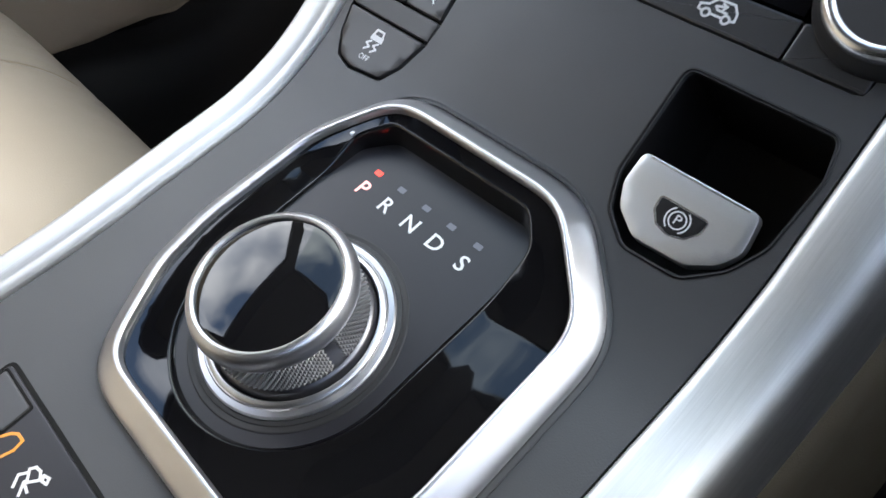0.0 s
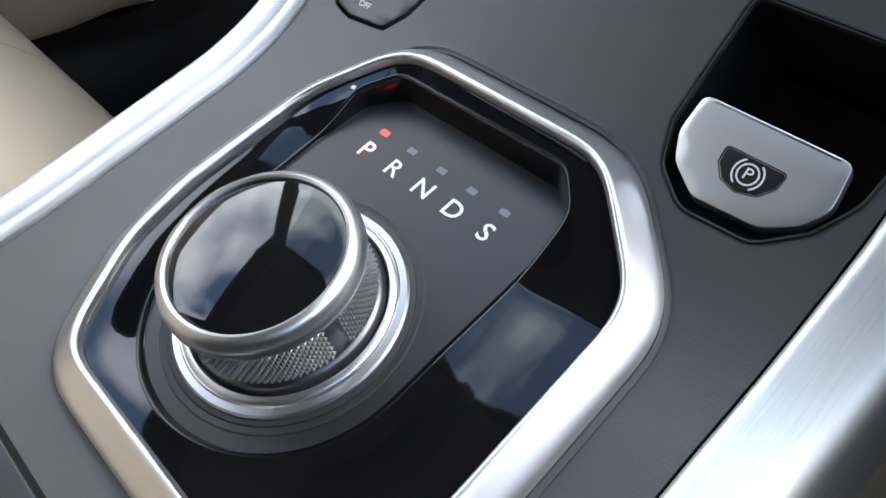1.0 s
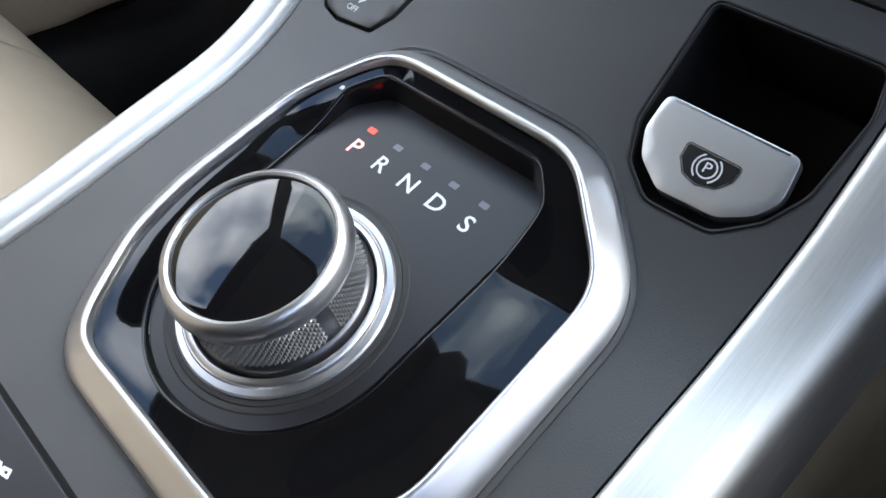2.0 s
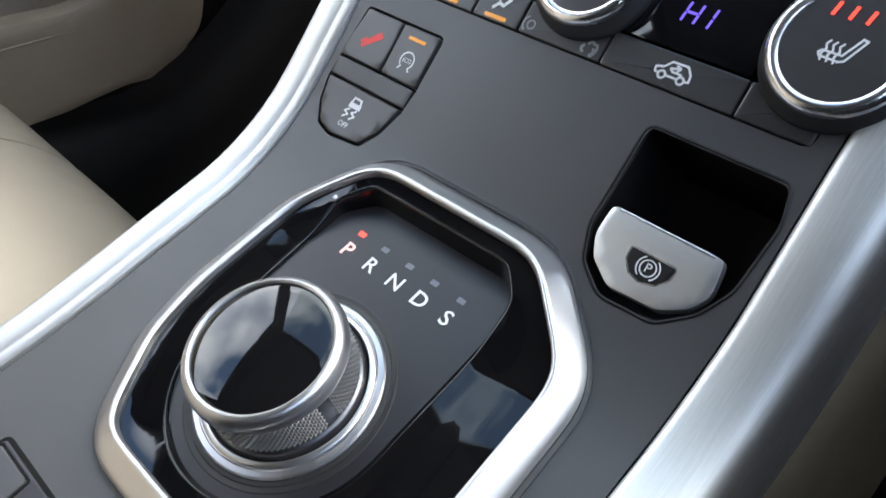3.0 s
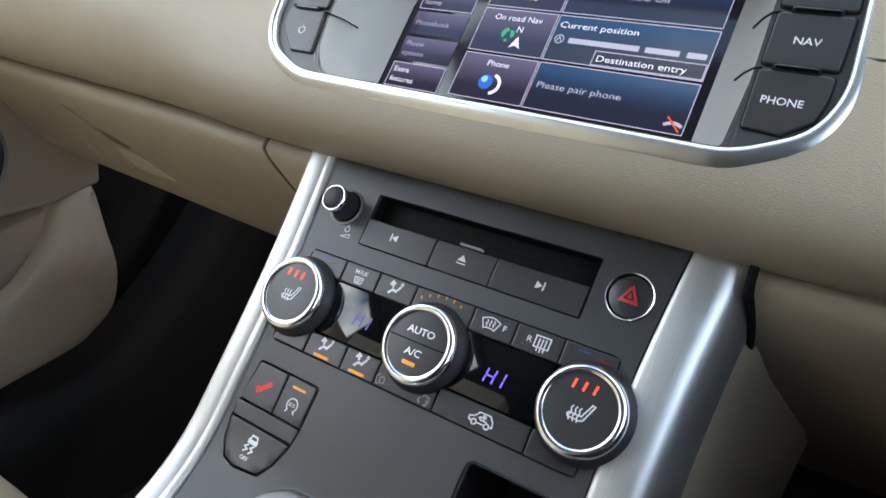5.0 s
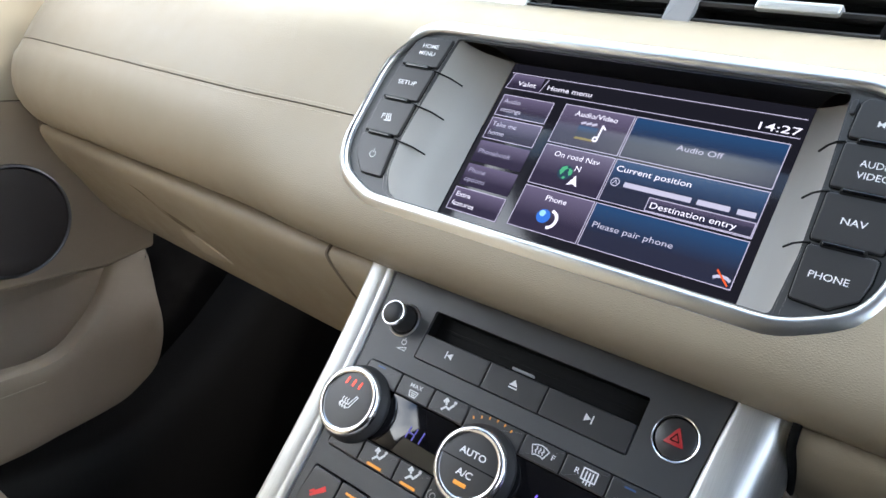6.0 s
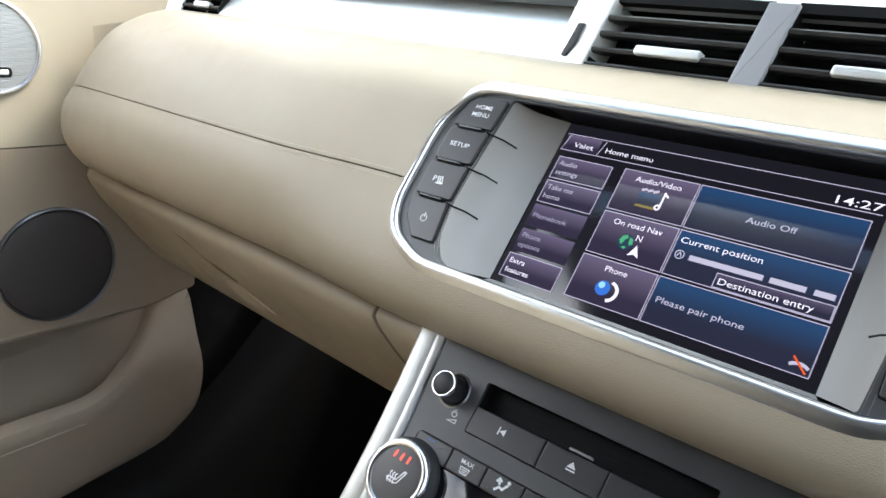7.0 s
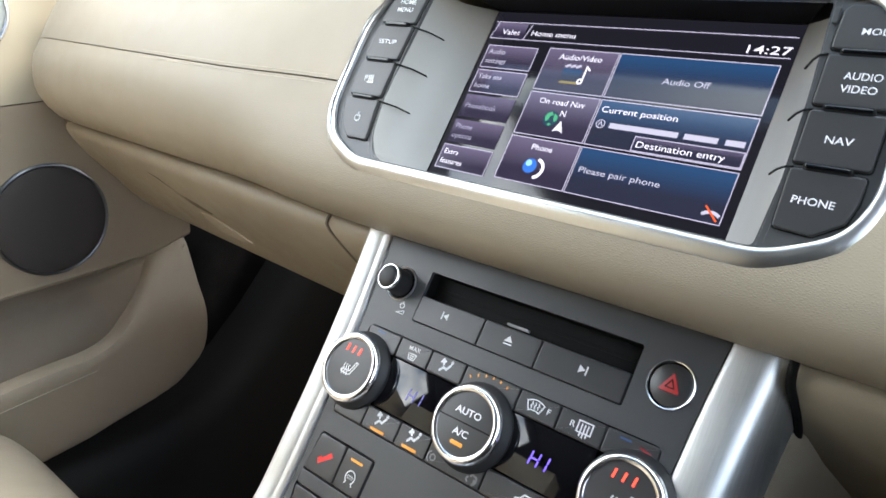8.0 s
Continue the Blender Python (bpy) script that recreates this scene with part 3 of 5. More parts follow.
def ui_panel(x0, y0, x1, y1, mat, line=True):
    ui("panel", patch(SCR, box2(x0, y0, x1, y1), 0.25), mat)
    if line:
        ui("outline", strokes(SCR, [[(x0, y0), (x1, y0), (x1, y1), (x0, y1), (x0, y0)]], 0.45, 0.3, None, 0.05), UI_LINE)


def ui_text(body, x, y, size, mat, align="LEFT", span=0.0):
    ui("lettering", lettering(SCR, body, x, y, size, 0.4, align, 0.0, 1.12, 0.012, span), mat)


ui("outline", strokes(SCR, [[(-82, 86), (91, 86)], [(-82, 97), (91, 97)], [(-82, 86), (-79.5, 96.5)], [(-58, 86.5), (-55.5, 96)]], 0.4, 0.3, None, 0.05), UI_LINE)
ui_panel(-81, 86.6, -58.5, 96.4, UI_KEY, False)
ui_text("Valet", -74.8, 90.2, 3.3, UI_WHITE, span=13.0)
ui_text("Home menu", -54.2, 90.4, 3.3, UI_WHITE, span=29.5)
ui_text("14:27", 68.2, 89.4, 4.3, UI_WHITE, span=20.4)
keys = (("Audio\nsettings", 66.5, UI_GREY), ("Take me\nhome", 50, UI_GREY), ("Phonebook", 33.5, UI_DIM), ("Phone\noptions", 17, UI_DIM), ("Extra\nfeatures", 0.5, UI_WHITE))
for words, y, mat in keys:
    ui_panel(-80, y, -44.8, y + 14.6, UI_KEY, mat is not UI_DIM)
    rows = words.split("\n")
    for k, row in enumerate(rows):
        ui_text(row, -78, y + 7.3 + (3.0 if len(rows) == 2 else 0) - 6.0 * k, 3.1, mat)
for words, y in (("Audio/Video", 56.5), ("On road Nav", 29.2), ("Phone", 1.8)):
    ui_panel(-37, y, 6.4, y + 25.6, UI_KEY)
    ui_text(words, -15.2, y + 20.7, 3.3, UI_WHITE, "CENTER")
ui_panel(7.5, 56.5, 88, 82.1, UI_PANEL)
ui_panel(7.5, 29.2, 88, 54.8, UI_PANEL)
ui_panel(7.5, 1.8, 88, 27.4, UI_PANEL)
ui_text("Audio Off", 47.6, 68.4, 3.3, UI_GREY, "CENTER", 24.4)
ui_text("Current position", 9.3, 49.4, 3.4, UI_WHITE, span=41.4)
ui_text("Please pair phone", 10.3, 15.0, 3.3, UI_GREY, span=44.2)
ui_panel(33.4, 29.8, 87.4, 37.4, UI_KEY)
ui_text("Destination entry", 34.9, 33.2, 3.4, UI_WHITE, span=44.2)
bars = bmesh.new()
for x0, x1 in ((17.2, 54), (57, 73.5), (77, 86)):
    patch(SCR, box2(x0, 39.6, x1, 42.6), 0.4, bars)
ui("bar", bars, UI_GREY)
ui("symbol", strokes(SCR, [arc(12.0, 41.4, 2.3, 0, 360, 20), [(10.9, 40.4), (12.0, 42.7), (13.1, 40.4)]], 0.5, 0.35, None, 0.05), UI_GREY)
ui("symbol", patch(SCR, arc(-18.2, 11.8, 4.2, 0, 360, 24)[:-1], 0.35), UI_BLUE)
ui("symbol", patch(SCR, arc(-19.3, 13.3, 1.9, 0, 360, 16)[:-1], 0.42), UI_SKY)
ui("symbol", strokes(SCR, [arc(-15.0, 10.8, 5.2, -70, 75, 14)], 1.8, 0.4, None, 0.05), UI_WHITE)
ui("symbol", patch(SCR, arc(-17.8, 40.0, 4.6, 0, 360, 24)[:-1], 0.35), UI_SEA)
lands = lambda pts: [(x + 3.2, y + 1.0) for x, y in pts]
land = patch(SCR, lands([(-24.8, 39.5), (-24.0, 42.0), (-21.5, 43.2), (-20.2, 41.6), (-21.8, 40.2), (-22.2, 38.4), (-23.4, 37.0)]), 0.42)
patch(SCR, lands([(-19.6, 42.2), (-17.4, 41.2), (-16.8, 38.6), (-18.4, 37.4), (-19.4, 39.4)]), 0.42, land)
patch(SCR, lands([(-21.4, 36.6), (-19.6, 36.2), (-20.4, 34.8), (-22.0, 35.2)]), 0.42, land)
ui("symbol", land, UI_GREEN)
ui("symbol", patch(SCR, [(-14.2, 32.8), (-10.8, 34.2), (-7.6, 32.8), (-10.8, 39.8)], 0.4), UI_WHITE)
ui("lettering", lettering(SCR, "N", -11.5, 43.6, 3.6, 0.4), UI_WHITE)
ui("symbol", patch(SCR, [(-23, 63), (-11, 63), (-11, 70.5), (-23, 70.5)], 0.35), UI_PANEL)
ui("symbol", patch(SCR, [(-23, 61.5), (-11, 61.5), (-12, 63), (-22, 63)], 0.4), UI_GOLD)
ui("symbol", strokes(SCR, [[(-22, 71.8), (-20, 72.6)], [(-18.6, 71.8), (-16.6, 72.6)], [(-15.2, 71.8), (-13.2, 72.6)]], 1.5, 0.4, None, 0.05), UI_GREY)
ui("symbol", strokes(SCR, [[(-9, 63.5), (-9, 72.5), (-6.8, 70.5)], arc(-10.2, 63.5, 1.3, 0, 360, 10)], 1.0, 0.4, None, 0.05), UI_WHITE)
ui("symbol", strokes(SCR, [arc(82.6, 0.6, 6.4, 55, 125, 8)], 1.6, 0.4, None, 0.05), UI_GREY)
ui("symbol", strokes(SCR, [[(79.4, 9.6), (86, 3.2)]], 0.9, 0.5, None, 0.05), UI_RED)


def side_key(pts, lines, size=2.7):
    """A soft black key with printed words, each with its width."""
    part("key_gap", slab(BEZ, rounded(inset(pts, -0.7), 2.2), -2, -0.85, 0.05), WELL, unit)
    key = part("key", slab(BEZ, rounded(pts, 1.8), -2, 0.7, 0.6), KEY, unit)
    for word, x, y, span in lines:
        part("lettering", lettering(BEZ, word, x, y, size, 0.76, "CENTER", 0.0, 1.15, 0.012, span), INK, key)
    return key


side_key([(-135.3, 59.7), (-107.6, 59.7), (-104.2, 78.4), (-126.5, 78.4), (-131, 75)], (("HOME", -118.4, 72.4, 12.0), ("MENU", -119.0, 67.6, 12.0)))
side_key([(-138.2, 36.9), (-110.8, 36.9), (-108, 57.5), (-135.8, 57.5)], (("SETUP", -123.8, 47.1, 14.2),))
pdc = side_key([(-139.8, 13.4), (-113.2, 13.4), (-111.1, 34.7), (-138.5, 34.7)], ())
pwr = side_key([(-128.5, -13), (-112.4, -13), (-113.6, 11.2), (-140, 11.2), (-139.2, -1)], ())
part("symbol", strokes(BEZ, [arc(-125.2, -0.8, 2.1, 125, 415, 14), [(-125.2, 0.2), (-125.2, 2.4)]], 0.55, 0.75), INK, pwr)
part("lettering", lettering(BEZ, "P", -130.2, 23.6, 3.4, 0.76, "CENTER", 0, 1.1, 0.03), INK, pdc)
part("symbol", strokes(BEZ, [[(-127.8, 25.4), (-127.0, 22.0)], [(-126.4, 25.6), (-125.4, 21.8)], [(-125.0, 25.8), (-123.6, 21.4), (-128.2, 21.2)]], 0.7, 0.75), INK, pdc)
side_key([(115.6, 59.9), (141.5, 59.9), (137, 76), (133, 78.6), (118.5, 78.6), (116.2, 76)], (("MODE", 131.0, 67.2, 12.4),))
side_key([(115.6, 36.9), (143, 36.9), (141.7, 57.7), (115.6, 57.7)], (("AUDIO", 130.5, 49.0, 13.4), ("VIDEO", 130.2, 43.8, 12.8)), 3.0)
side_key([(115.6, 13.0), (143, 13.0), (143.2, 34.7), (115.6, 34.7)], (("NAV", 129.2, 23.1, 9.8),), 3.0)
side_key([(115.8, -13.4), (130.5, -14.2), (140.2, -7.4), (142.4, 0.5), (142.6, 10.8), (115.6, 10.8)], (("PHONE", 127.4, -1.7, 15.2),), 3.0)
for x0, x1, y in ((-131, -112, 58.6), (-135, -116, 35.8), (-136, -117.5, 12.3), (119.5, 137, 58.8), (120, 138.4, 35.8), (120, 137.6, 11.9)):
    rib = part("rib_slot", slab(BEZ, rounded(box2(x0, y - 1.7, x1, y + 1.5), 1.4), -1, 1.0, 0.3), WELL, unit, "black slot between keys")
    part("rib", slab(BEZ, rounded(box2(x0 + 0.8, y - 0.7, x1 - 0.8, y + 0.9), 0.8), -1, 1.9, 0.5), PIANO, rib, "gloss black ridge")
part("catch_slot", slab(BEZ, rounded(box2(112.6, 70.5, 114.8, 77.5), 1.0), -2, 0.4, 0.4), KEY, unit, "small upright catch")

# ---- centre console surface ----
GEAR_O, GEAR_T, STACK_O, STACK_T = (0, 0.2325, 0.4992), 21.0, (0, 0.355, 0.592), 52.65
GEAR, STACK = frame_of(GEAR_O, GEAR_T), frame_of(STACK_O, STACK_T)
g_dir, s_dir = Vector((math.cos(radians(GEAR_T)), math.sin(radians(GEAR_T)))), Vector((math.cos(radians(STACK_T)), math.sin(radians(STACK_T))))
g_org, s_org = Vector((GEAR_O[1], GEAR_O[2])), Vector((STACK_O[1], STACK_O[2]))
cross = g_dir.x * s_dir.y - g_dir.y * s_dir.x
gap = s_org - g_org
g_v = (gap.x * s_dir.y - gap.y * s_dir.x) / cross * 1000
s_v = (gap.x * g_dir.y - gap.y * g_dir.x) / cross * 1000
TANG, BEND = 35.0, radians(STACK_T - GEAR_T)
BOW = TANG / math.tan(BEND / 2)
S1 = s_v + TANG
S0 = S1 - BOW * BEND
G0 = g_v - TANG
g_tan = g_org + g_dir * G0 / 1000


def top(x, s, h=0.0):
    """The console's upper surface: s runs up the switch panel from the foot of the climate keys; below S0 it is the gear area."""
    if s >= S1:
        return STACK(x, s, h)
    if s <= S0:
        return GEAR(x, G0 + s - S0, h)
    a = (s - S0) / BOW
    side_v = Vector((-g_dir.y, g_dir.x))
    p = g_tan + (g_dir * math.sin(a) * BOW + side_v * (1 - math.cos(a)) * BOW) / 1000
    n = side_v * math.cos(a) - g_dir * math.sin(a)
    return Vector((x / 1000, p.x + n.x * h / 1000, p.y + n.y * h / 1000))


def gear_s(v):
    return v - G0 + S0


def top_height(v):
    """How far the console's surface stands over the gear plane at v."""
    if v <= G0:
        return 0.0
    a = math.asin(min(math.sin(BEND), (v - G0) / BOW))
    h = BOW * (1 - math.cos(a))
    return h + max(0.0, v - G0 - BOW * math.sin(BEND)) * math.tan(BEND)


KX, KV = -4.0, 3.3
RING_IN = [(-38, 84), (36.5, 85), (66, 58), (67.5, -14), (47, -46), (-40, -46), (-57.5, -15), (-61.5, 8), (-60.5, 55)]
ring_in = even(rounded(RING_IN, [20, 22, 18, 22, 16, 16, 26, 50, 22], 9), 1.8, 10)


def top_s(v):
    """The console's own run at v on the gear plane."""
    return gear_s(v) if v <= G0 else S0 + BOW * math.asin(min(math.sin(BEND), (v - G0) / BOW))


console = tagged(holder("centre_console", (0, 0.25, 0.13)), "black centre console with brushed aluminium side rails and chrome bezel", "car console")
TRAY = [(45, -12), (93, -12), (96, -24), (94, -47), (88.5, -58), (78.5, -67), (59, -68), (48.5, -60.5), (44, -49)]
CLUST = [(-92.5, -12), (-48, -12), (-48.5, -36), (-50, -46), (-54.5, -58), (-60.5, -66.5), (-78, -68.5), (-87, -66), (-93, -57), (-95.5, -46)]
CD = box2(-65.5, 65.5, 68.5, 96)
CLIM = [(-92.5, 0), (92.5, 0), (93.5, 55.5), (-92.5, 55.5)]
tray_r, clust_r, cd_r, clim_r = even(rounded(TRAY, [2.5, 2.5, 5, 5, 5, 5, 5, 5, 5], 6), 1.2, 2), rounded(CLUST, 3), rounded(CD, 1.5), rounded(CLIM, 4)
hz_hole = [(86.5 + 10.5 * math.cos(i * math.pi / 20), 82.5 + 10.5 * math.sin(i * math.pi / 20)) for i in range(40)]
edge = lambda s: 97.5 + 1.5 * max(0.0, min(1.0, (s - S0) / 60)) + 0.0005 * max(0.0, s) ** 2 + (0.0012 * (gear_s(-15) - s) ** 2 if s < gear_s(-15) else 0.0)
REAR = gear_s(-150)
ring_hole = [(p[0], top_s(p[1])) for p in inset(ring_in, -10.4)[::3]]
left_edge = [(-min(edge(s), 118), s) for s in np.linspace(REAR, 112, 50)]
right_edge = [(min(edge(s), 118), s) for s in np.linspace(112, REAR, 50)]
part("top_panel", sheet(top, left_edge + right_edge, [tray_r, clust_r, cd_r, clim_r, hz_hole, ring_hole], 9.0, 2.5), SOFT, console, "soft-touch black upper panel")
part("well", sheet(lambda x, s, h: top(x, s, h - 3.2), box2(-94, -3, 95, 58), [], 12.0, 1.0), WELL, console, "dark key well")
part("well", sheet(lambda x, s, h: top(x, s, h - 3.2), inset(clust_r, -1.5), [], 8.0, 1.0), WELL, console, "dark key well")
bm = bmesh.new()
rings(bm, [[STACK(p[0], p[1], h) for p in inset(cd_r, o)] for o, h in ((-0.8, -0.4), (-0.2, -1.0), (0.2, -16))], False, True)
part("well", bm, WELL, console, "dark slot well")
bm = bmesh.new()
loop_a, loop_b, loop_c = inset(tray_r, -0.4), inset(tray_r, 2.0), inset(tray_r, 5.0)
rings(bm, [[top(p[0], p[1], 0.3) for p in inset(tray_r, -1.2)], [top(p[0], p[1], 0.6) for p in inset(tray_r, -0.7)], [top(p[0], p[1], 0.2) for p in loop_a], [top(p[0], p[1], -2) for p in loop_a], [top(p[0], p[1], -40) for p in loop_b], [top(p[0], p[1], -46) for p in loop_c]], False, True)
part("tray", bm, TRAYBLACK, console, "black open cubby")


def rail(sign, label, wide):
    """Side rail: a flat brushed face, a rounded outer shoulder and a deep flank, along the console's edge."""
    bm, loops = bmesh.new(), []
    for s in np.linspace(REAR, 118, 70):
        e, w = min(edge(s), 118), wide
        sec = [(e + 0.6, -3), (e + 0.7, 0.2), (e + 1.1, 1.2), (e + 2.0, 1.7), (e + 4.6, 2.2), (e + 5.6, 2.1), (e + 6.2, 1.95), (e + 6.8, 2.2), (e + 0.5 * w, 2.9), (e + w - 2.2, 3.6), (e + w - 0.8, 3.3), (e + w + 0.4, 2.3), (e + w + 2.0, -1.0), (e + w + 5.2, -9), (e + w + 8.5, -19), (e + w + 10, -30), (e + w + 8, -34)]
        if sign > 0:
            sec[2:17] = [(e + 1.0, 1.2), (e + 1.7, 1.9), (e + 2.6, 2.3), (e + 3.8, 2.5), (e + 0.42 * w, 2.7), (e + 0.66 * w, 2.6), (e + 0.80 * w, 2.25), (e + 0.92 * w, 1.5), (e + 1.02 * w, 0.35), (e + 1.10 * w, -1.3), (e + 1.19 * w, -4.6), (e + 1.31 * w, -11.0), (e + 1.41 * w, -20.0), (e + w + 9.4, -30), (e + w + 8, -34)]
        loops.append([top(sign * x, s, h) for x, h in sec])
    rings(bm, loops, closed=False)
    return part("side_rail", bm, BRUSHED, console, label)


rail(-1, "brushed aluminium rail", 18.5)
rail(1, "brushed aluminium rail", 21.0)
for sign in (-1, 1):
    bm, loops = bmesh.new(), []
    for s in np.linspace(REAR, 125, 44):
        p = top(sign * (min(edge(s), 118) + 28), s, -29)
        m = sign * (1.0 if sign < 0 else 1.3)
        loops.append([p, p + Vector((sign * 0.006, 0.004, -0.014)), p + Vector((sign * 0.010, 0.012, -0.045)), p + Vector((m * 0.020, 0.03, -0.095)), p + Vector((m * 0.022, 0.034, -0.105)), p + Vector((-sign * 0.01, 0.04, -0.107))])
    rings(bm, loops, closed=False)
    part("side_panel", bm, TAN, console, "tan side trim panel")
part("filler", block(-0.11, 0.40, 0.13, 0.11, 0.55, 0.60), WELL, console, "dark inner body")

# ---- gear selector ----
def crest(v):
    t = max(0.0, min(1.0, (v - 45) / 45))
    return 8.0 + 8.5 * t * t * (3 - 2 * t)


surround = tagged(holder("gear_surround", tuple(GEAR(0, 20, 0))), "chrome-edged gloss black octagonal gear surround on the console", "gear surround")
bm, loops = bmesh.new(), []
for o, h in ((-0.2, -3.5), (-0.2, -0.5), (0.0, 0.1), (0.3, 0.5), (0.9, 0.78), (1.6, 0.68), (2.4, 0.2), (3.8, -0.8), (5.6, -2.0), (7.4, -3.2), (9.0, -4.4), (10.2, -5.5), (10.5, -6.0), (10.1, -6.4)):
    loops.append([GEAR(p[0], p[1], crest(q[1]) + h) for p, q in zip(inset(ring_in, -o), ring_in)])
rings(bm, loops)
part("chrome_ring", bm, CHROME, surround, "satin chrome octagonal ring")
bm = bmesh.new()
rings(bm, [[GEAR(p[0], p[1], crest(q[1]) - 5.6) for p, q in zip(inset(ring_in, -9.9), ring_in)], [GEAR(p[0], p[1], 0.5 * (crest(q[1]) - 6.2) + 0.5 * top_height(p[1])) for p, q in zip(inset(ring_in, -10.7), ring_in)],
           [GEAR(p[0], p[1], top_height(p[1]) + 0.7) for p in inset(ring_in, -11.4)], [GEAR(p[0], p[1], top_height(p[1]) + 0.6) for p in inset(ring_in, -12.2)], [GEAR(p[0], p[1], top_height(p[1]) - 1) for p in inset(ring_in, -12.5)]])
part("skirt", bm, SOFT, surround, "soft black fillet under the ring")
# recessed plate outline: straight sides ahead, a round bay about the knob behind
bay = arc(KX, KV, 43.0, 0, -180, 36)
rec_pts = [(-46.5, 67), (-36, 78.5), (29.5, 80), (39.0, 70), (39.2, 40), (39.0, 20)] + bay + [(-47.0, 20), (-47.0, 45)]
rec = even(rounded(rec_pts, [6, 6, 6, 6] + [0] * (len(rec_pts) - 4), 6), 1.4, 4)
rim_xy = np.array([tuple(p) for p in ring_in])


def lift(x, v):
    """The dished gloss surface: it falls from the chrome ring towards the recess."""
    d = np.hypot(rim_xy[:, 0] - x, rim_xy[:, 1] - v)
    near = float(d.min())
    soft = near - 3.0 * math.log(float(np.exp((near - d) / 3.0).sum()) / 4.0)
    return crest(v) - 2.1 - 3.2 * ease(0.15 + 0.7 * max(0.0, soft) / 21)


part("gloss_surround", sheet(lambda x, y, h: GEAR(x, y, lift(x, y) + h), inset(ring_in, 0.3), [rec], 3.5, 1.5), PIANO, surround, "gloss black dished surround")
bm = bmesh.new()
rings(bm, [[GEAR(p[0], p[1], (lift(q[0], q[1]) + h) if h < 1 else 2.2) for p, q in zip(inset(rec, o), rec)] for o, h in ((-0.6, 0.02), (0.0, 0.05), (0.5, -0.15), (0.9, -0.7), (1.1, -1.6), (2.0, 9))])
part("recess_wall", bm, WALLGLOSS, surround, "gloss black recess wall")
angs = [2 * math.pi * i / 180 for i in range(180)]
plate = part("indicator_plate", sheet(lambda x, y, h: GEAR(x, y, h + 2.6), inset(rec, 1.3), [], 10.0, 2.0), PLATE, surround, "dark satin plate with gear letters")
bm = bmesh.new()
rings(bm, [[GEAR(KX + r * math.cos(a), KV + r * math.sin(a), h) for a in angs] for r, h in ((37.4, 2.5), (37.3, 2.8), (37.0, 2.95), (36.6, 2.9), (36.2, 2.72), (35.2, 2.72), (35.0, 3.1), (34.6, 3.2), (33.0, 3.2))])
part("rim", bm, RUBBER, surround, "black stepped circular rim")
for k, (c, x) in enumerate(zip("PRNDS", (-29.8, -17.0, -4.0, 8.6, 21.4))):
    lit = k == 0
    part("lettering", lettering(GEAR, c, x, 53.8, 5.9, 2.72, "CENTER", 0.0, 1.08, 0.10), PINK if lit else INK, plate)
    part("lamp", patch(GEAR, rounded(box2(x - 2.1, 61.2, x + 1.3, 63.4), 0.5), 2.72), RED if lit else LAMP_OFF, plate, "lit red lamp" if lit else "unlit lamp")
# white chip modelled in place of the glint on the recess corner
part("locating_tab", slab(GEAR, rounded(box2(-48.6, 65.3, -46.9, 68.8), 0.5), 5, 9.6, 0.3), INK, surround, "small pale chip standing in for a corner glint")

knob = tagged(holder("rotary_gear_knob", tuple(GEAR(KX, KV, 3))), "round chrome gear selector knob with gloss black cap", "gear knob")
part("base_ring", lathe(GEAR, KX, KV, [(33.4, 2.4), (33.4, 3.9), (32.8, 4.5), (31.0, 4.6), (30.6, 5.1), (30.2, 5.0), (29.6, 5.5), (28.4, 5.6), (27.9, 4.8), (27.7, 3.0)], 96, cap=False), CAPRING, knob, "stepped satin chrome base ring")
part("collar", lathe(GEAR, KX, KV, [(27.6, 3.0), (27.0, 6.2), (26.4, 7.0), (25.4, 7.4), (24.6, 20)], 72), DARKMETAL, knob, "dark metal collar")
bm = bmesh.new()
BAR = 0.0
cols, rows_k, r0, step_h = 92, 11, 25.7, 1.2
for j in range(rows_k):
    hm = 8.9 + j * step_h
    for i in range(cols):
        a0 = 2 * math.pi * (i + (0.5 if j % 2 else 0.0)) / cols
        if abs((math.degrees(a0) - BAR + 90) % 180 - 90) < 4.0:
            continue
        d = math.pi / cols
        pos = lambda a, h, r: bm.verts.new(GEAR(KX + r * math.cos(a), KV + r * math.sin(a), h))
        q = [pos(a0 - d, hm, r0), pos(a0, max(8.0, hm - step_h), r0), pos(a0 + d, hm, r0), pos(a0, min(21.6, hm + step_h), r0)]
        tip = pos(a0, hm, r0 + 0.85)
        for m in range(4):
            bm.faces.new((q[m], q[(m + 1) % 4], tip))
part("knurled_band", bm, KNURL, knob, "diamond-knurled metal grip band", smooth=False)
part("grip_core", lathe(GEAR, KX, KV, [(25.2, 7.4), (25.7, 7.8), (25.7, 21.6), (25.0, 22.0)], 96, cap=False), DARKMETAL, knob)
part("cap_ring", lathe(GEAR, KX, KV, [(24.6, 21.4), (26.0, 21.6), (26.8, 22.4), (27.1, 24.0), (26.9, 25.8), (26.2, 27.6), (25.1, 28.7), (24.0, 29.0), (23.2, 28.6), (23.0, 28.0)], 96, cap=False), CAPRING, knob, "satin chrome cap ring")
part("cap", lathe(GEAR, KX, KV, [(23.2, 27.4), (23.0, 27.9), (22.6, 28.05), (20, 28.45), (16, 28.92), (12, 29.28), (8, 29.54), (4, 29.7), (0.4, 29.75)], 96), PIANO, knob, "gloss black cap")

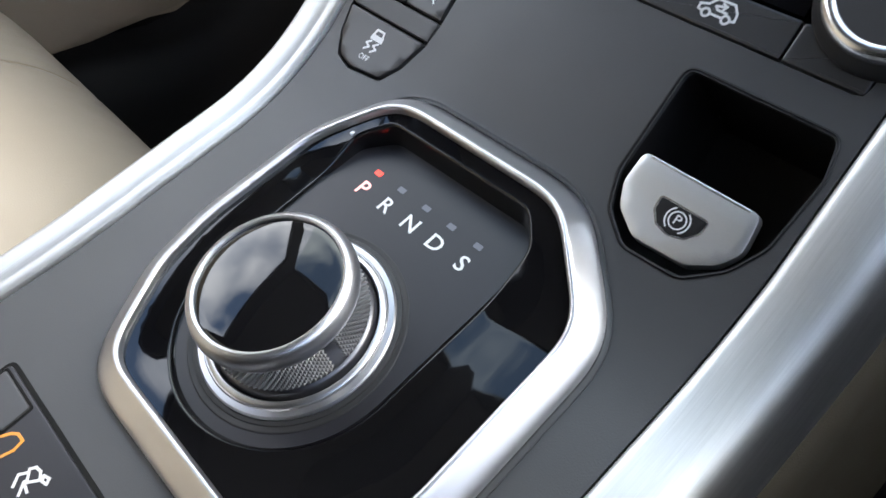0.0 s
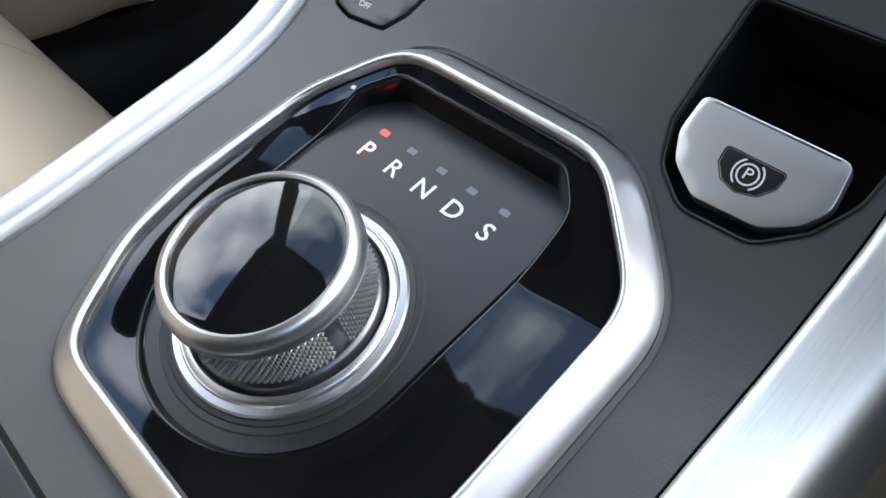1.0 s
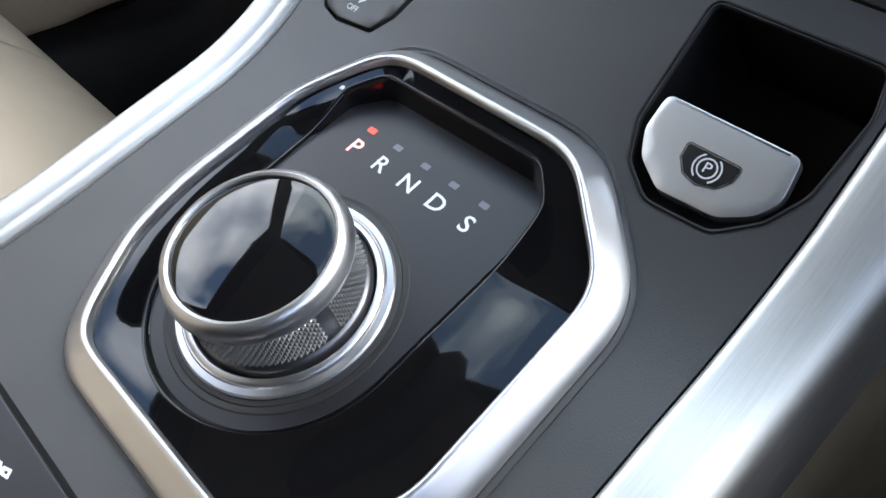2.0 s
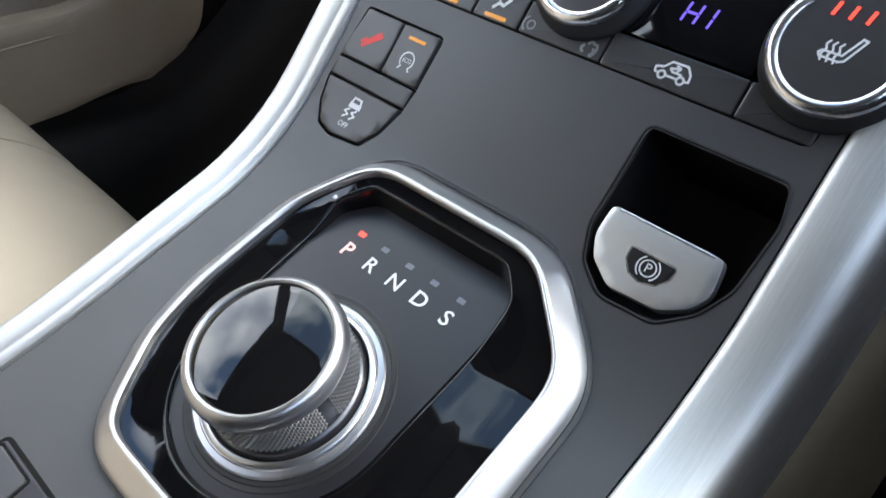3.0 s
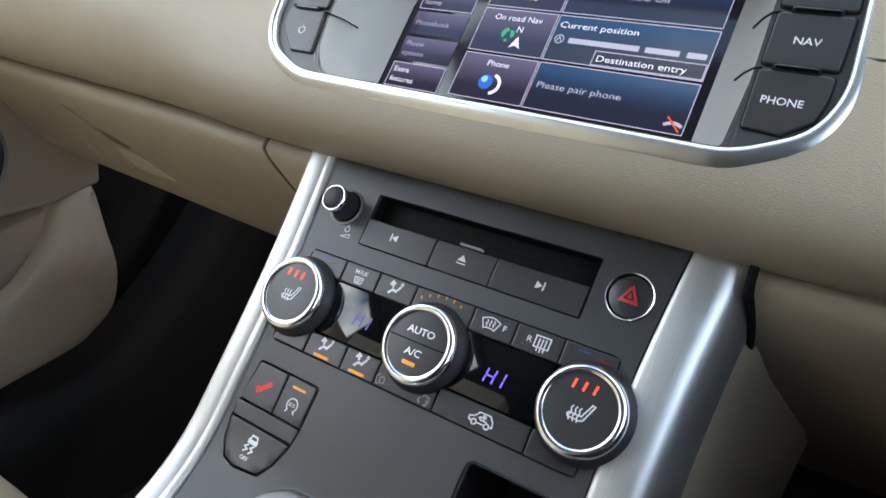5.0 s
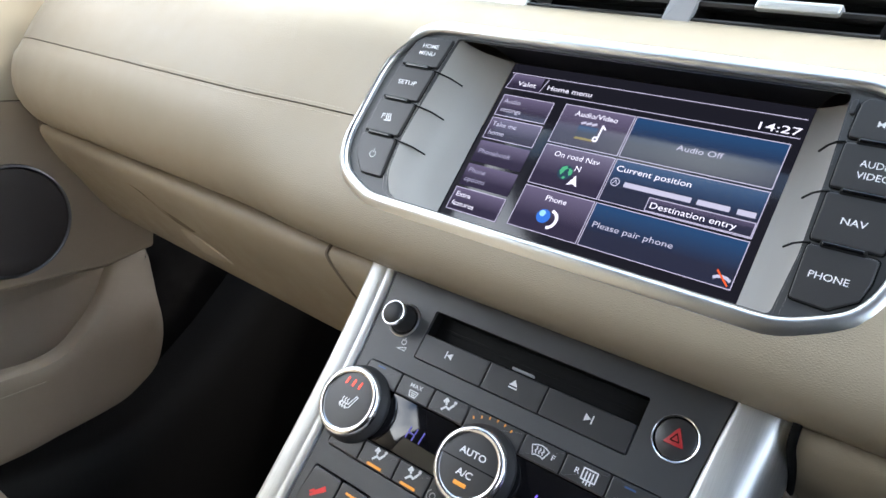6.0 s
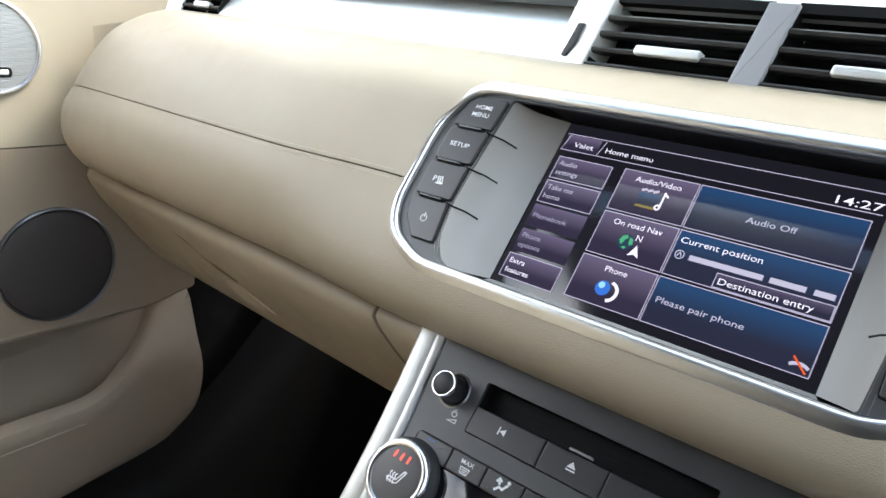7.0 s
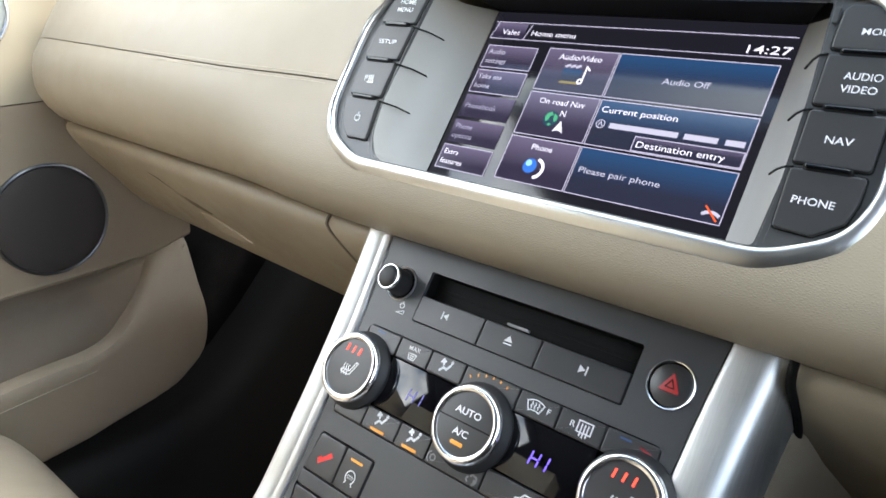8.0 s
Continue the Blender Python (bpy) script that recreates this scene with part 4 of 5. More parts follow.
# ---- parking brake switch ----
brake = tagged(holder("parking_brake_switch", tuple(top(68, -52, -6))), "silver parking brake pull switch in its black recess", "brake switch")
TAB = [(48.5, -40), (88.5, -40), (90, -52), (86, -58.5), (78, -63.5), (60, -64.5), (51, -58.5), (47.5, -51)]
tab_f = lambda x, y, h: top(x, y, h + 1.2 + 0.06 * (y + 52))
tab = part("pull_tab", slab(tab_f, even(rounded(TAB, [2.2, 2.2, 6, 4, 4, 4, 5, 6], 6), 0.8, 3), -5, 0.6, 0.45, None, 4.0), SATIN, brake, "satin silver tab with bright upper lip")
part("lip", tube([tab_f(x, -40.5, 0.3) for x in (51.6, 56, 68, 80, 85.4)], 0.0006), BRIGHT, tab, "bright edge")
BADGE = rounded([(61, -49.2), (77, -49.2), (76.4, -53.2), (73.5, -56.8), (68.5, -58.2), (64, -57), (61.2, -53.5)], 1.0)
part("badge", slab(tab_f, BADGE, 0, 0.75, 0.15, None, 2.5), TRAYBLACK, tab, "black symbol badge")
part("badge_rim", sweep(tab_f, BADGE, [(0.05, 0.5), (0.1, 0.85), (0.5, 0.85), (0.6, 0.5)]), BRIGHT, tab)
part("lettering", lettering(tab_f, "P", 69, -53.2, 3.0, 0.85, "CENTER", 0, 1.1, 0.03), INK, tab)
part("symbol", strokes(tab_f, [arc(69, -53.2, 2.7, 0, 360, 24), arc(69, -53.2, 3.9, 125, 235, 10), arc(69, -53.2, 3.9, -55, 55, 10)], 0.45, 0.8), INK, tab)


# ---- switch cluster ----
def key_on(parent, f, outline, high=0.6, bevel=0.7, mat=KEY, name="key", label=""):
    return part(name, slab(f, outline, -2.6, high, bevel, None, 4.0 if f is top else 0.0), mat, parent, label)


cluster = tagged(holder("switch_cluster", tuple(top(-72, -40, -3))), "three black driving-aid switches set in the console", "switch panel")
k1 = key_on(cluster, top, rounded([(-91.5, -13.2), (-70.3, -13.2), (-70.3, -35.2), (-95, -35.2)], 1.5))
k2 = key_on(cluster, top, rounded([(-69.5, -13.2), (-49.2, -13.2), (-49.8, -35.2), (-69.5, -35.2)], 1.5))
key_on(cluster, top, rounded([(-95, -36.2), (-49.8, -36.2), (-50.5, -44.2), (-95, -44.2)], 1.0), 0.1, 0.4, SOFT, "divider")
k3 = key_on(cluster, top, rounded([(-94.5, -45.4), (-51, -45.4), (-55.5, -57.5), (-61.5, -65.3), (-77.5, -67.2), (-86, -65), (-92, -56.5)], [1, 1, 5, 4, 4, 4, 5]))
part("symbol", strokes(top, [[(-85.4, -28.6), (-77.2, -22.4)], [(-84.2, -26.4), (-80.6, -23.4), (-78.4, -21.2)], [(-86.4, -27.0), (-84.6, -25.4)]], 1.45, 0.62), KEYRED, k1)
part("lamp", slab(top, rounded(box2(-64.2, -18.3, -54.8, -16.9), 0.6), 0, 0.85, 0.1), AMBER, k2, "amber lamp bar")
part("symbol", strokes(top, [[(-62.5, -30.6), (-61.6, -29.4)] + arc(-59.5, -26.5, 3.5, 235, -55, 22) + [(-57.4, -29.4), (-56.5, -30.6)]], 0.65, 0.62), INK, k2)
part("lettering", lettering(top, "ECO", -59.5, -26.6, 1.9, 0.68, "CENTER", 0, 0.85, 0.02), INK, k2)
small = lambda q: [(-72.8 + 0.85 * (x + 72.8), -53.6 + 0.9 * (y + 53.6)) for x, y in q]
bm = strokes(top, [small(q) for q in ([(-75, -54.4), (-77.4, -56.0), (-74.6, -57.2), (-77.0, -59.0)], [(-70.2, -54.4), (-72.6, -56.0), (-69.8, -57.2), (-72.2, -59.0)])], 0.8, 0.62)
for quad in ([(-76.6, -53.8), (-68.6, -53.8), (-68.6, -51.2), (-76.6, -51.2)], [(-76.2, -51.2), (-75.0, -51.2), (-74.4, -49.4), (-75.4, -48.4)], [(-70.2, -51.2), (-69.0, -51.2), (-69.8, -48.4), (-70.8, -49.4)], [(-75.4, -48.4), (-74.4, -49.4), (-70.8, -49.4), (-69.8, -48.4)]):
    patch(top, small(quad), 0.78, bm)
part("symbol", bm, INK, k3)
part("lettering", lettering(top, "OFF", -73.6, -61.6, 2.3, 0.68, "CENTER", 0, 1.0, 0.02), INK, k3)

# ---- climate panel ----
climate = tagged(holder("climate_panel", tuple(STACK(0, 28, -3))), "black climate control panel with rows of keys", "climate panel")


def ckey(x0, y0, x1, y1, mat=KEY, label=""):
    return key_on(climate, STACK, rounded(box2(x0 + 0.35, y0 + 0.35, x1 - 0.35, y1 - 0.35), 1.0), 0.6, 0.6, mat, "key", label)


def seated(x, y):
    """Small drawing of a bent line with a dot and an arrow, as on air keys."""
    return [[(x + 3.0, y + 1.6), (x + 1.0, y - 1.4), (x - 1.2, y - 0.8), (x - 3.2, y - 3.0)], arc(x + 3.3, y + 3.1, 0.35, 0, 360, 6), [(x - 1.6, y + 0.6), (x - 2.5, y + 2.4)], [(x - 3.6, y + 1.5), (x - 2.7, y + 3.3), (x - 1.2, y + 2.4)]]


row_top, row_low = (43.0, 55.2), (0.3, 13.2)
ckey(-92, *(row_top[0],), -66, row_top[1])
k_max = ckey(-66, 43.0, -42, 55.2)
k_air = ckey(-42, 43.0, -17.6, 55.2)
k_fan = ckey(-17.6, 43.0, 17.8, 55.2)
k_fd = ckey(17.8, 43.0, 41.8, 55.2)
k_rd = ckey(41.8, 43.0, 66.5, 55.2)
k_tr = ckey(66.5, 43.0, 93, 55.2)
part("lcd_window", slab(STACK, box2(-66, 14, -16, 42.5), -2.6, 0.2, 0.2), LCD, climate, "gloss temperature window")
lcd = part("lcd_window", slab(STACK, box2(16, 14, 66, 42.5), -2.6, 0.2, 0.2), LCD, climate, "gloss temperature window reading HI")
ckey(-92, 0.3, -68.3, 13.2)
k_l1 = ckey(-68.3, 0.3, -42.2, 13.2)
k_l2 = ckey(-42.2, 0.3, -19.6, 13.2)
k_c = ckey(-19.6, 0.3, 16.8, 13.2)
k_car = ckey(16.8, 0.3, 67, 13.2)
ckey(67, 0.3, 92.4, 13.2)
P = 0.62
part("lettering", lettering(STACK, "MAX", -54, 51.2, 2.5, P + 0.05, "CENTER", 0, 1.15, 0.02), INK, k_max)
part("symbol", strokes(STACK, [[(-57, 48.4), (-51, 48.4), (-52, 45.2), (-56, 45.2), (-57, 48.4)], [(-55.5, 47.3), (-52.5, 47.3)], [(-55, 46.2), (-53, 46.2)]], 0.56, P), INK, k_max)
part("symbol", strokes(STACK, seated(-30.0, 49.6), 1.25, P), INK, k_air)
fan = bmesh.new()
for i in range(6):
    a = radians(121 - i * 10.4)
    strokes(STACK, [[(0.5 + 26.0 * math.cos(a), 27.5 + 26.0 * math.sin(a)), (0.5 + 27.0 * math.cos(a), 27.5 + 27.0 * math.sin(a))]], 0.8, P, fan)
part("lamp", fan, AMBER, k_fan, "arc of amber dots")
part("symbol", strokes(STACK, [[(23.4, 51.2), (26, 52.3), (28.4, 52.7), (30.8, 52.3), (33.4, 51.2), (31.4, 46.8), (30, 47.4), (26.8, 47.4), (25.4, 46.8), (23.4, 51.2)]] + [[(a, 51.3), (a + 0.5, 50.3), (a - 0.3, 49.4), (a + 0.3, 48.4)] for a in (26.4, 28.3, 30.2)], 0.6, P), INK, k_fd)
part("lettering", lettering(STACK, "F", 36.3, 49.4, 2.8, P + 0.05, "CENTER", 0, 1.2, 0.03), INK, k_fd)
part("lettering", lettering(STACK, "R", 49.8, 49.4, 2.8, P + 0.05, "CENTER", 0, 1.2, 0.03), INK, k_rd)
part("symbol", strokes(STACK, [[(52.8, 52.3), (60.2, 52.3), (60.2, 47), (52.8, 47), (52.8, 52.3)], [(54.8, 51), (54.8, 45.4)], [(56.5, 51), (56.5, 45)], [(58.2, 51), (58.2, 45.4)]], 0.69, P), INK, k_rd)
part("symbol", strokes(STACK, [[(74, 52.5), (79, 52.5)]], 0.88, P), BLUETICK, k_tr)
part("symbol", strokes(STACK, [[(84.5, 51.6), (89.5, 50.2)]], 0.88, P), DIMRED, k_tr)
part("symbol", strokes(STACK, [[(-84, 52.8), (-79, 52.8)]], 0.88, P), BLUETICK, climate.children[0])
for key, x in ((k_l1, -55.5), (k_l2, -31)):
    part("symbol", strokes(STACK, seated(x, 8.6), 1.25, P), INK, key)
    part("lamp", slab(STACK, rounded(box2(x - 5.5, 1.6, x + 5.0, 3.2), 0.5), 0, 0.75, 0.1), AMBER, key, "amber lamp bar")
part("symbol", strokes(STACK, [arc(-15, 4.5, 1.6, 0, 360, 14), arc(-15.6, 4.5, 3.0, 120, 240, 8)], 0.62, P), GREYINK, k_c)
part("symbol", strokes(STACK, [arc(11.4, 5.3, 1.2, 30, 170, 6), arc(9.4, 3.6, 1.2, 120, 260, 6), arc(12, 3.2, 1.2, -80, 60, 6), arc(11, 4.2, 3.0, -60, 40, 8)], 0.94, P), GREYINK, k_c)
part("symbol", strokes(STACK, [[(38.2, 4.9), (36.8, 5.2), (36.6, 6.8), (39.2, 7.5), (41.2, 9.8), (46.8, 9.9), (48.8, 7.6), (49.2, 5.2), (47.8, 4.9)], arc(39.6, 4.8, 1.25, 0, 360, 12), arc(46.4, 4.8, 1.25, 0, 360, 12), [(41.2, 4.9), (44.9, 4.9)], [(45.8, 6.6), (42.6, 6.7), (41.6, 7.6), (44.6, 8.4)], [(43.4, 9.0), (44.9, 8.5), (44.2, 7.3)]], 0.72, P), INK, k_car)


def segment_word(x, y, s, parent, mat=VIOLET):
    """HI in seven-segment strokes."""
    seg = lambda x0: [[(x0, y - 3.6 * s), (x0, y - 0.6 * s)], [(x0, y + 0.6 * s), (x0, y + 3.6 * s)]]
    lines = seg(x - 5.6 * s) + [[(x - 4.7 * s, y), (x - 1.3 * s, y)]] + seg(x - 0.4 * s) + seg(x + 5.4 * s)
    lean = lambda p: (p[0] + 0.12 * (p[1] - y), p[1])
    part("lettering", strokes(STACK, [[lean(p) for p in l] for l in lines], 0.85, 0.25), mat, parent, "lit violet HI")


segment_word(41, 26.8, 0.86, lcd)
segment_word(-41, 27.5, 0.86, climate.children[7], DIMVIOLET)


def dial(x, y, r, label):
    """A rubber-skirted dial with a chrome ring round a dark face."""
    d = tagged(holder("dial", tuple(STACK(x, y, 0))), label, "dial", "climate dials")
    part("skirt", lathe(STACK, x, y, [(r + 3.6, 0.2), (r + 3.8, 1.2), (r + 3.4, 3.0), (r + 2.4, 4.2), (r + 1.6, 6.2), (r + 0.8, 7.6), (r - 1, 8.0)], 72), RUBBER, d, "black rubber skirt")
    part("chrome_ring", lathe(STACK, x, y, [(r + 1.2, 6.6), (r + 1.25, 8.0), (r + 0.8, 9.5), (r - 0.5, 10.5), (r - 1.8, 10.6), (r - 2.8, 10.0), (r - 3.1, 9.2), (r - 3.2, 8.5)], 80, cap=False), BRIGHT, d, "bright chrome ring")
    face = part("face", lathe(STACK, x, y, [(r - 2.8, 8.8), (r - 3.1, 9.3), (r - 6, 9.5), (0.5, 9.6)], 72), KEY, d, "dark face")
    return d, face


def seat_dial(x, label):
    d, face = dial(x, 27.5, 19.2, label)
    for k in (-1, 0, 1):
        part("lamp", strokes(STACK, [[(x - 1.5 + 4.9 * k - 0.2, 35.8), (x - 1.5 + 4.9 * k + 0.4, 39.2)]], 1.0, 9.62, None, 0.25), RED, face, "lit red heat bar")
    part("symbol", strokes(STACK, [[(x + 1.4, 23.2), (x + 2.8, 23.8), (x + 6.0, 31.0), (x + 4.6, 31.2), (x + 1.6, 25.2), (x - 4.0, 25.2), (x - 4.8, 24.4), (x - 4.2, 23.4), (x + 1.4, 23.2)]] +
         [[(x + a + b, c) for b, c in ((0.4, 28.4), (-0.3, 27.3), (0.3, 25.9), (-0.4, 24.2), (0.1, 22.4))] for a in (-3.5, -1.6, 0.3)], 0.6, 9.62), INK, face)


seat_dial(-86.0, "black chrome-ringed seat heat dial beside the rail")
seat_dial(87.0, "black chrome-ringed seat heat dial with three red bars")
face = dial(0.5, 27.5, 19.2, "black chrome-ringed centre dial with AUTO and A/C keys")[1]
part("lettering", lettering(STACK, "AUTO", 0.5, 33.2, 3.5, 9.72, "CENTER", 0, 1.15, 0.09), INK, face)
part("lettering", lettering(STACK, "A/C", 0.5, 22.6, 3.5, 9.72, "CENTER", 0, 1.15, 0.09), INK, face)
part("split_line", strokes(STACK, [[(-15.4, 27.8), (16.4, 27.8)]], 0.7, 9.55), WELL, face)
part("lamp", slab(STACK, rounded(box2(-3.4, 16.2, 4.2, 18.2), 0.6), 9.3, 9.8, 0.1), AMBER, face, "amber lamp bar")

# ---- audio slot ----
audio = tagged(holder("disc_player", tuple(STACK(0, 80, -3))), "black disc slot with three transport keys below", "disc player")
part("slot_face", slab(STACK, box2(-65, 81.5, 68, 95.6), -14, -9, 0.2), WELL, audio, "black slot face")
part("slot_shade", slab(STACK, box2(-60, 87.4, 63, 89.4), -9.2, -8.6, 0.2), WELL, audio)
for x0, x1, tag in ((-65, -18.2, "prev"), (-18.2, 18.6, "eject"), (18.6, 68, "next")):
    keyf = lambda x, y, h: STACK(x, y, h - 0.0014 * max(0.0, y - 66) ** 2)
    kk = part("key", slab(keyf, rounded(box2(x0 + 0.3, 66, x1 - 0.3, 81.2), 0.8), -6, 0.9, 0.7, None, 3.5), KEY, audio)
    xm = {"prev": -43.5, "eject": 0.0, "next": 44.5}[tag]
    if tag == "eject":
        tri, bars_l = [(xm - 2.6, 74.0), (xm + 2.6, 74.0), (xm, 77.4)], [[(xm - 2.4, 72.8), (xm + 2.4, 72.8)]]
    else:
        s = -1 if tag == "prev" else 1
        tri, bars_l = [(xm - s * 2, 72.6), (xm + s * 1.6, 74.6), (xm - s * 2, 76.6)], [[(xm + s * 2.2, 72.6), (xm + s * 2.2, 76.6)]]
    bm = strokes(keyf, bars_l, 0.7, 0.95)
    patch(keyf, tri, 1.15, bm)
    part("symbol", bm, INK, kk)
part("slot_mark", slab(STACK, rounded(box2(-6.4, 82.4, 7.0, 83.8), 0.5), -4, -1.6, 0.1), GREYINK, audio, "pale bar mark")
volume = tagged(holder("volume_knob", tuple(STACK(-83, 83.5, 0))), "small black volume knob with chrome collar", "knob")
part("socket", lathe(STACK, -83, 83.5, [(10.4, 0.1), (10.4, 0.8), (9.9, 1.1), (9.4, 0.8), (9.3, 0.1)], 48, cap=False), CHROME, volume, "thin bright socket ring")
part("socket_floor", lathe(STACK, -83, 83.5, [(9.5, 0.1), (9.4, 0.3), (0.5, 0.3)], 40), WELL, volume)
part("stem", lathe(STACK, -83, 83.5, [(7.7, 0.3), (7.5, 8), (7.3, 11.8), (6.4, 12.6), (5, 12.8)], 48), RUBBER, volume)
part("chrome_ring", lathe(STACK, -83, 83.5, [(7.3, 11.6), (7.7, 11.9), (7.9, 12.8), (7.7, 13.7), (7.2, 14.2), (6.8, 14.2)], 48, cap=False), BRIGHT, volume)
part("cap", lathe(STACK, -83, 83.5, [(6.95, 13.4), (6.8, 14.1), (6.2, 15.0), (5.0, 15.7), (3.2, 16.1), (0.3, 16.2)], 40), RUBBER, volume)
part("volume_mark", strokes(STACK, [arc(-76, 71.5, 1.6, 125, 415, 12), [(-76, 72.3), (-76, 74)], [(-79, 66.8), (-73, 69), (-73, 66.8), (-79, 66.8)]], 0.45, 0.12), INK, console)
hazard = tagged(holder("hazard_switch", tuple(STACK(86.5, 82.5, 0))), "round black hazard switch with red triangle", "switch")
part("chrome_ring", lathe(STACK, 86.5, 82.5, [(11.4, 0), (11.4, 0.8), (11.0, 1.2), (10.5, 1.0), (10.3, -1.5)], 64, cap=False), BRIGHT, hazard, "bright ring")
hz_face = part("face", lathe(STACK, 86.5, 82.5, [(9.7, -2), (9.6, 0.2), (8.8, 0.7), (0.4, 0.4)], 56), KEY, hazard)
bm = slab(STACK, rounded([(81.4, 79.2), (91.6, 79.2), (86.5, 88.4)], 0.6), 0.3, 0.8, 0.1)
part("symbol", bm, DIMRED, hz_face, "dark red triangle")
part("symbol", strokes(STACK, [[(84.4, 81.2), (88.6, 81.2), (86.5, 85.0), (84.4, 81.2)]], 0.55, 0.85), WELL, hz_face)


# ---- rear switch panel of the console ----
rear_sw = tagged(holder("terrain_switch_panel", tuple(GEAR(-40, -100, 0))), "dark terrain switch panel behind the gear surround", "switch panel")
RS = rounded([(-73, -72.4), (64, -72.4), (64, -140), (-73, -140)], 4)
part("base", slab(GEAR, RS, -2, 0.3, 0.1), WELL, rear_sw, "black joint")
body_p = part("plate", slab(GEAR, inset(RS, 1.6), -1, 0.9, 0.5), PLATE, rear_sw)
part("key_gap", slab(GEAR, rounded(box2(-71, -88, -48.5, -75.2), 1.5), 0, 1.0, 0.1), WELL, rear_sw)
part("key", slab(GEAR, rounded(box2(-70, -87, -49.5, -76.2), 1.2), 0, 1.4, 0.4), KEY, rear_sw)
SW1, SW2 = [[(-48.1, -87.6), (-46.3, -84.7), (-44.3, -83.1), (-40.9, -83.0), (-40.2, -86.6), (-41.5, -90.5)]], [[(-30.2, -85.4), (-29.0, -83.6), (-26.6, -83.1), (-24.2, -84.6), (-26.8, -88.0), (-30.2, -85.4)], [(-29.0, -91.9), (-31.3, -88.9), (-29.7, -86.6)], [(-25.0, -91.7), (-27.8, -88.5), (-23.8, -89.3)], [(-24.6, -83.0), (-22.3, -82.1), (-21.3, -83.6), (-23.3, -84.2), (-24.6, -83.0)]]
part("symbol", strokes(GEAR, SW1, 1.0, 0.95), AMBER, body_p)
part("symbol", strokes(GEAR, SW2, 0.9, 0.95), INK, body_p)

# ---- air vents ----
UPRIGHT = frame_of((0.0, 0.506, 0.841), 72)
VENT = lambda x, y, h=0.0: UPRIGHT(x + 0.2 * y, y, h)
FIN = frame_of((0.0, 0.507, 0.842), 47)


def vent(x0, x1, tab0, tab1, label):
    """Four dark slats behind a silver sliding tab."""
    v = tagged(holder("air_vent", tuple(VENT((x0 + x1) / 2, 0, 0))), label, "air vent", "dashboard vents")
    part("box", slab(VENT, box2(x0, -2, x1, 44), -48, -26, 0.5), WELL, v, "black duct")
    part("frame", sheet(lambda x, y, h: VENT(x, y, h - 1.0), box2(x0 - 2, -3.5, x1 + 2, 46), [box2(x0, -1, x1, 40.5)], 14.0, 24.0), WELL, v, "black frame")
    for y in (2.2, 11.8, 21.6, 31.4):
        bm = bmesh.new()
        sec = [(y - 2.6, -2.0), (y - 2.0, 0.2), (y - 0.2, 1.0), (y + 0.8, 0.3), (y + 3.0, -14), (y - 0.5, -14)]
        rings(bm, [[VENT(x, a, c) for a, c in sec] for x in (x0 - 1, x1 + 1)], True, True)
        part("slat", bm, SLAT, v)
    part("tab", slab(VENT, rounded(box2(tab0, 9.6, tab1, 15.0), 1.6), -3, 4.2, 1.2), FINISHER, v, "silver sliding tab")
    return v


vent(-88, 1, -59, -20, "black centre air vent with silver tab above the screen")
vent(17.5, 108, 47, 88, "black centre air vent with silver tab above the screen")
vent(-545, -486, -522, -500, "black end vent with silver tab at the dashboard corner")
part("divider", slab(VENT, rounded(box2(1.5, -3, 17.0, 44), 0.6), -20, 3.0, 0.4), SILVER, dashboard, "silver bar between the vents")
trim_l = part("vent_trim", slab(VENT, rounded([(-112, -3), (-88.5, -3), (-86, 44), (-112, 44)], 2), -22, 1.5, 1.2), FINISHER, dashboard, "pale silver vent side trim")
part("thumbwheel", slab(VENT, rounded([(-105.5, 4), (-101.5, 4), (-98.5, 13), (-98.5, 25), (-103.5, 25), (-104.5, 12)], 1.2), -1, 3.0, 0.8), KEY, trim_l, "ridged dark thumbwheel")
part("vent_trim", slab(VENT, rounded([(-572, -4), (-546, -4), (-546, 44), (-572, 44)], 2), -22, 1.5, 1.2), FINISHER, dashboard, "pale silver vent side trim")
bm = bmesh.new()
rings(bm, [[FIN(x, v, h) for v, h in ((-4, -3), (-3, 0.0), (8, 1.6), (24, 2.2), (40, 1.2), (47, 0.0), (48, -6))] for x in np.linspace(-484, -108, 40)], True, True, closed=False)
part("finisher_blade", bm, FINISHER, dashboard, "satin silver blade between the vents")
crown = lambda x, q, h: Vector((x / 1000, 0.526 + q / 1000, 0.884 + 0.012 * math.sin(min(1.0, q / 200) * 1.57) - 0.03 * max(0.0, (q - 200) / 260) + h / 1000))
part("top_cover", sheet(crown, [(-585, 0), (700, 0), (700, 455), (-585, 455)], [], 45.0, 9.0), SOFT, dashboard, "black upper cover below the windscreen")

# ---- passenger door ----
door = tagged(holder("passenger_door", (-0.66, 0.2, 0.28)), "tan door panel with round speaker and map pocket", "car door")
upper_x = lambda y, z: -0.648 - 0.02 * max(0.0, (z - 0.70)) / 0.15


def door_f(y, z, h):
    return Vector((upper_x(y / 1000, z / 1000) + h / 1000, y / 1000, z / 1000))


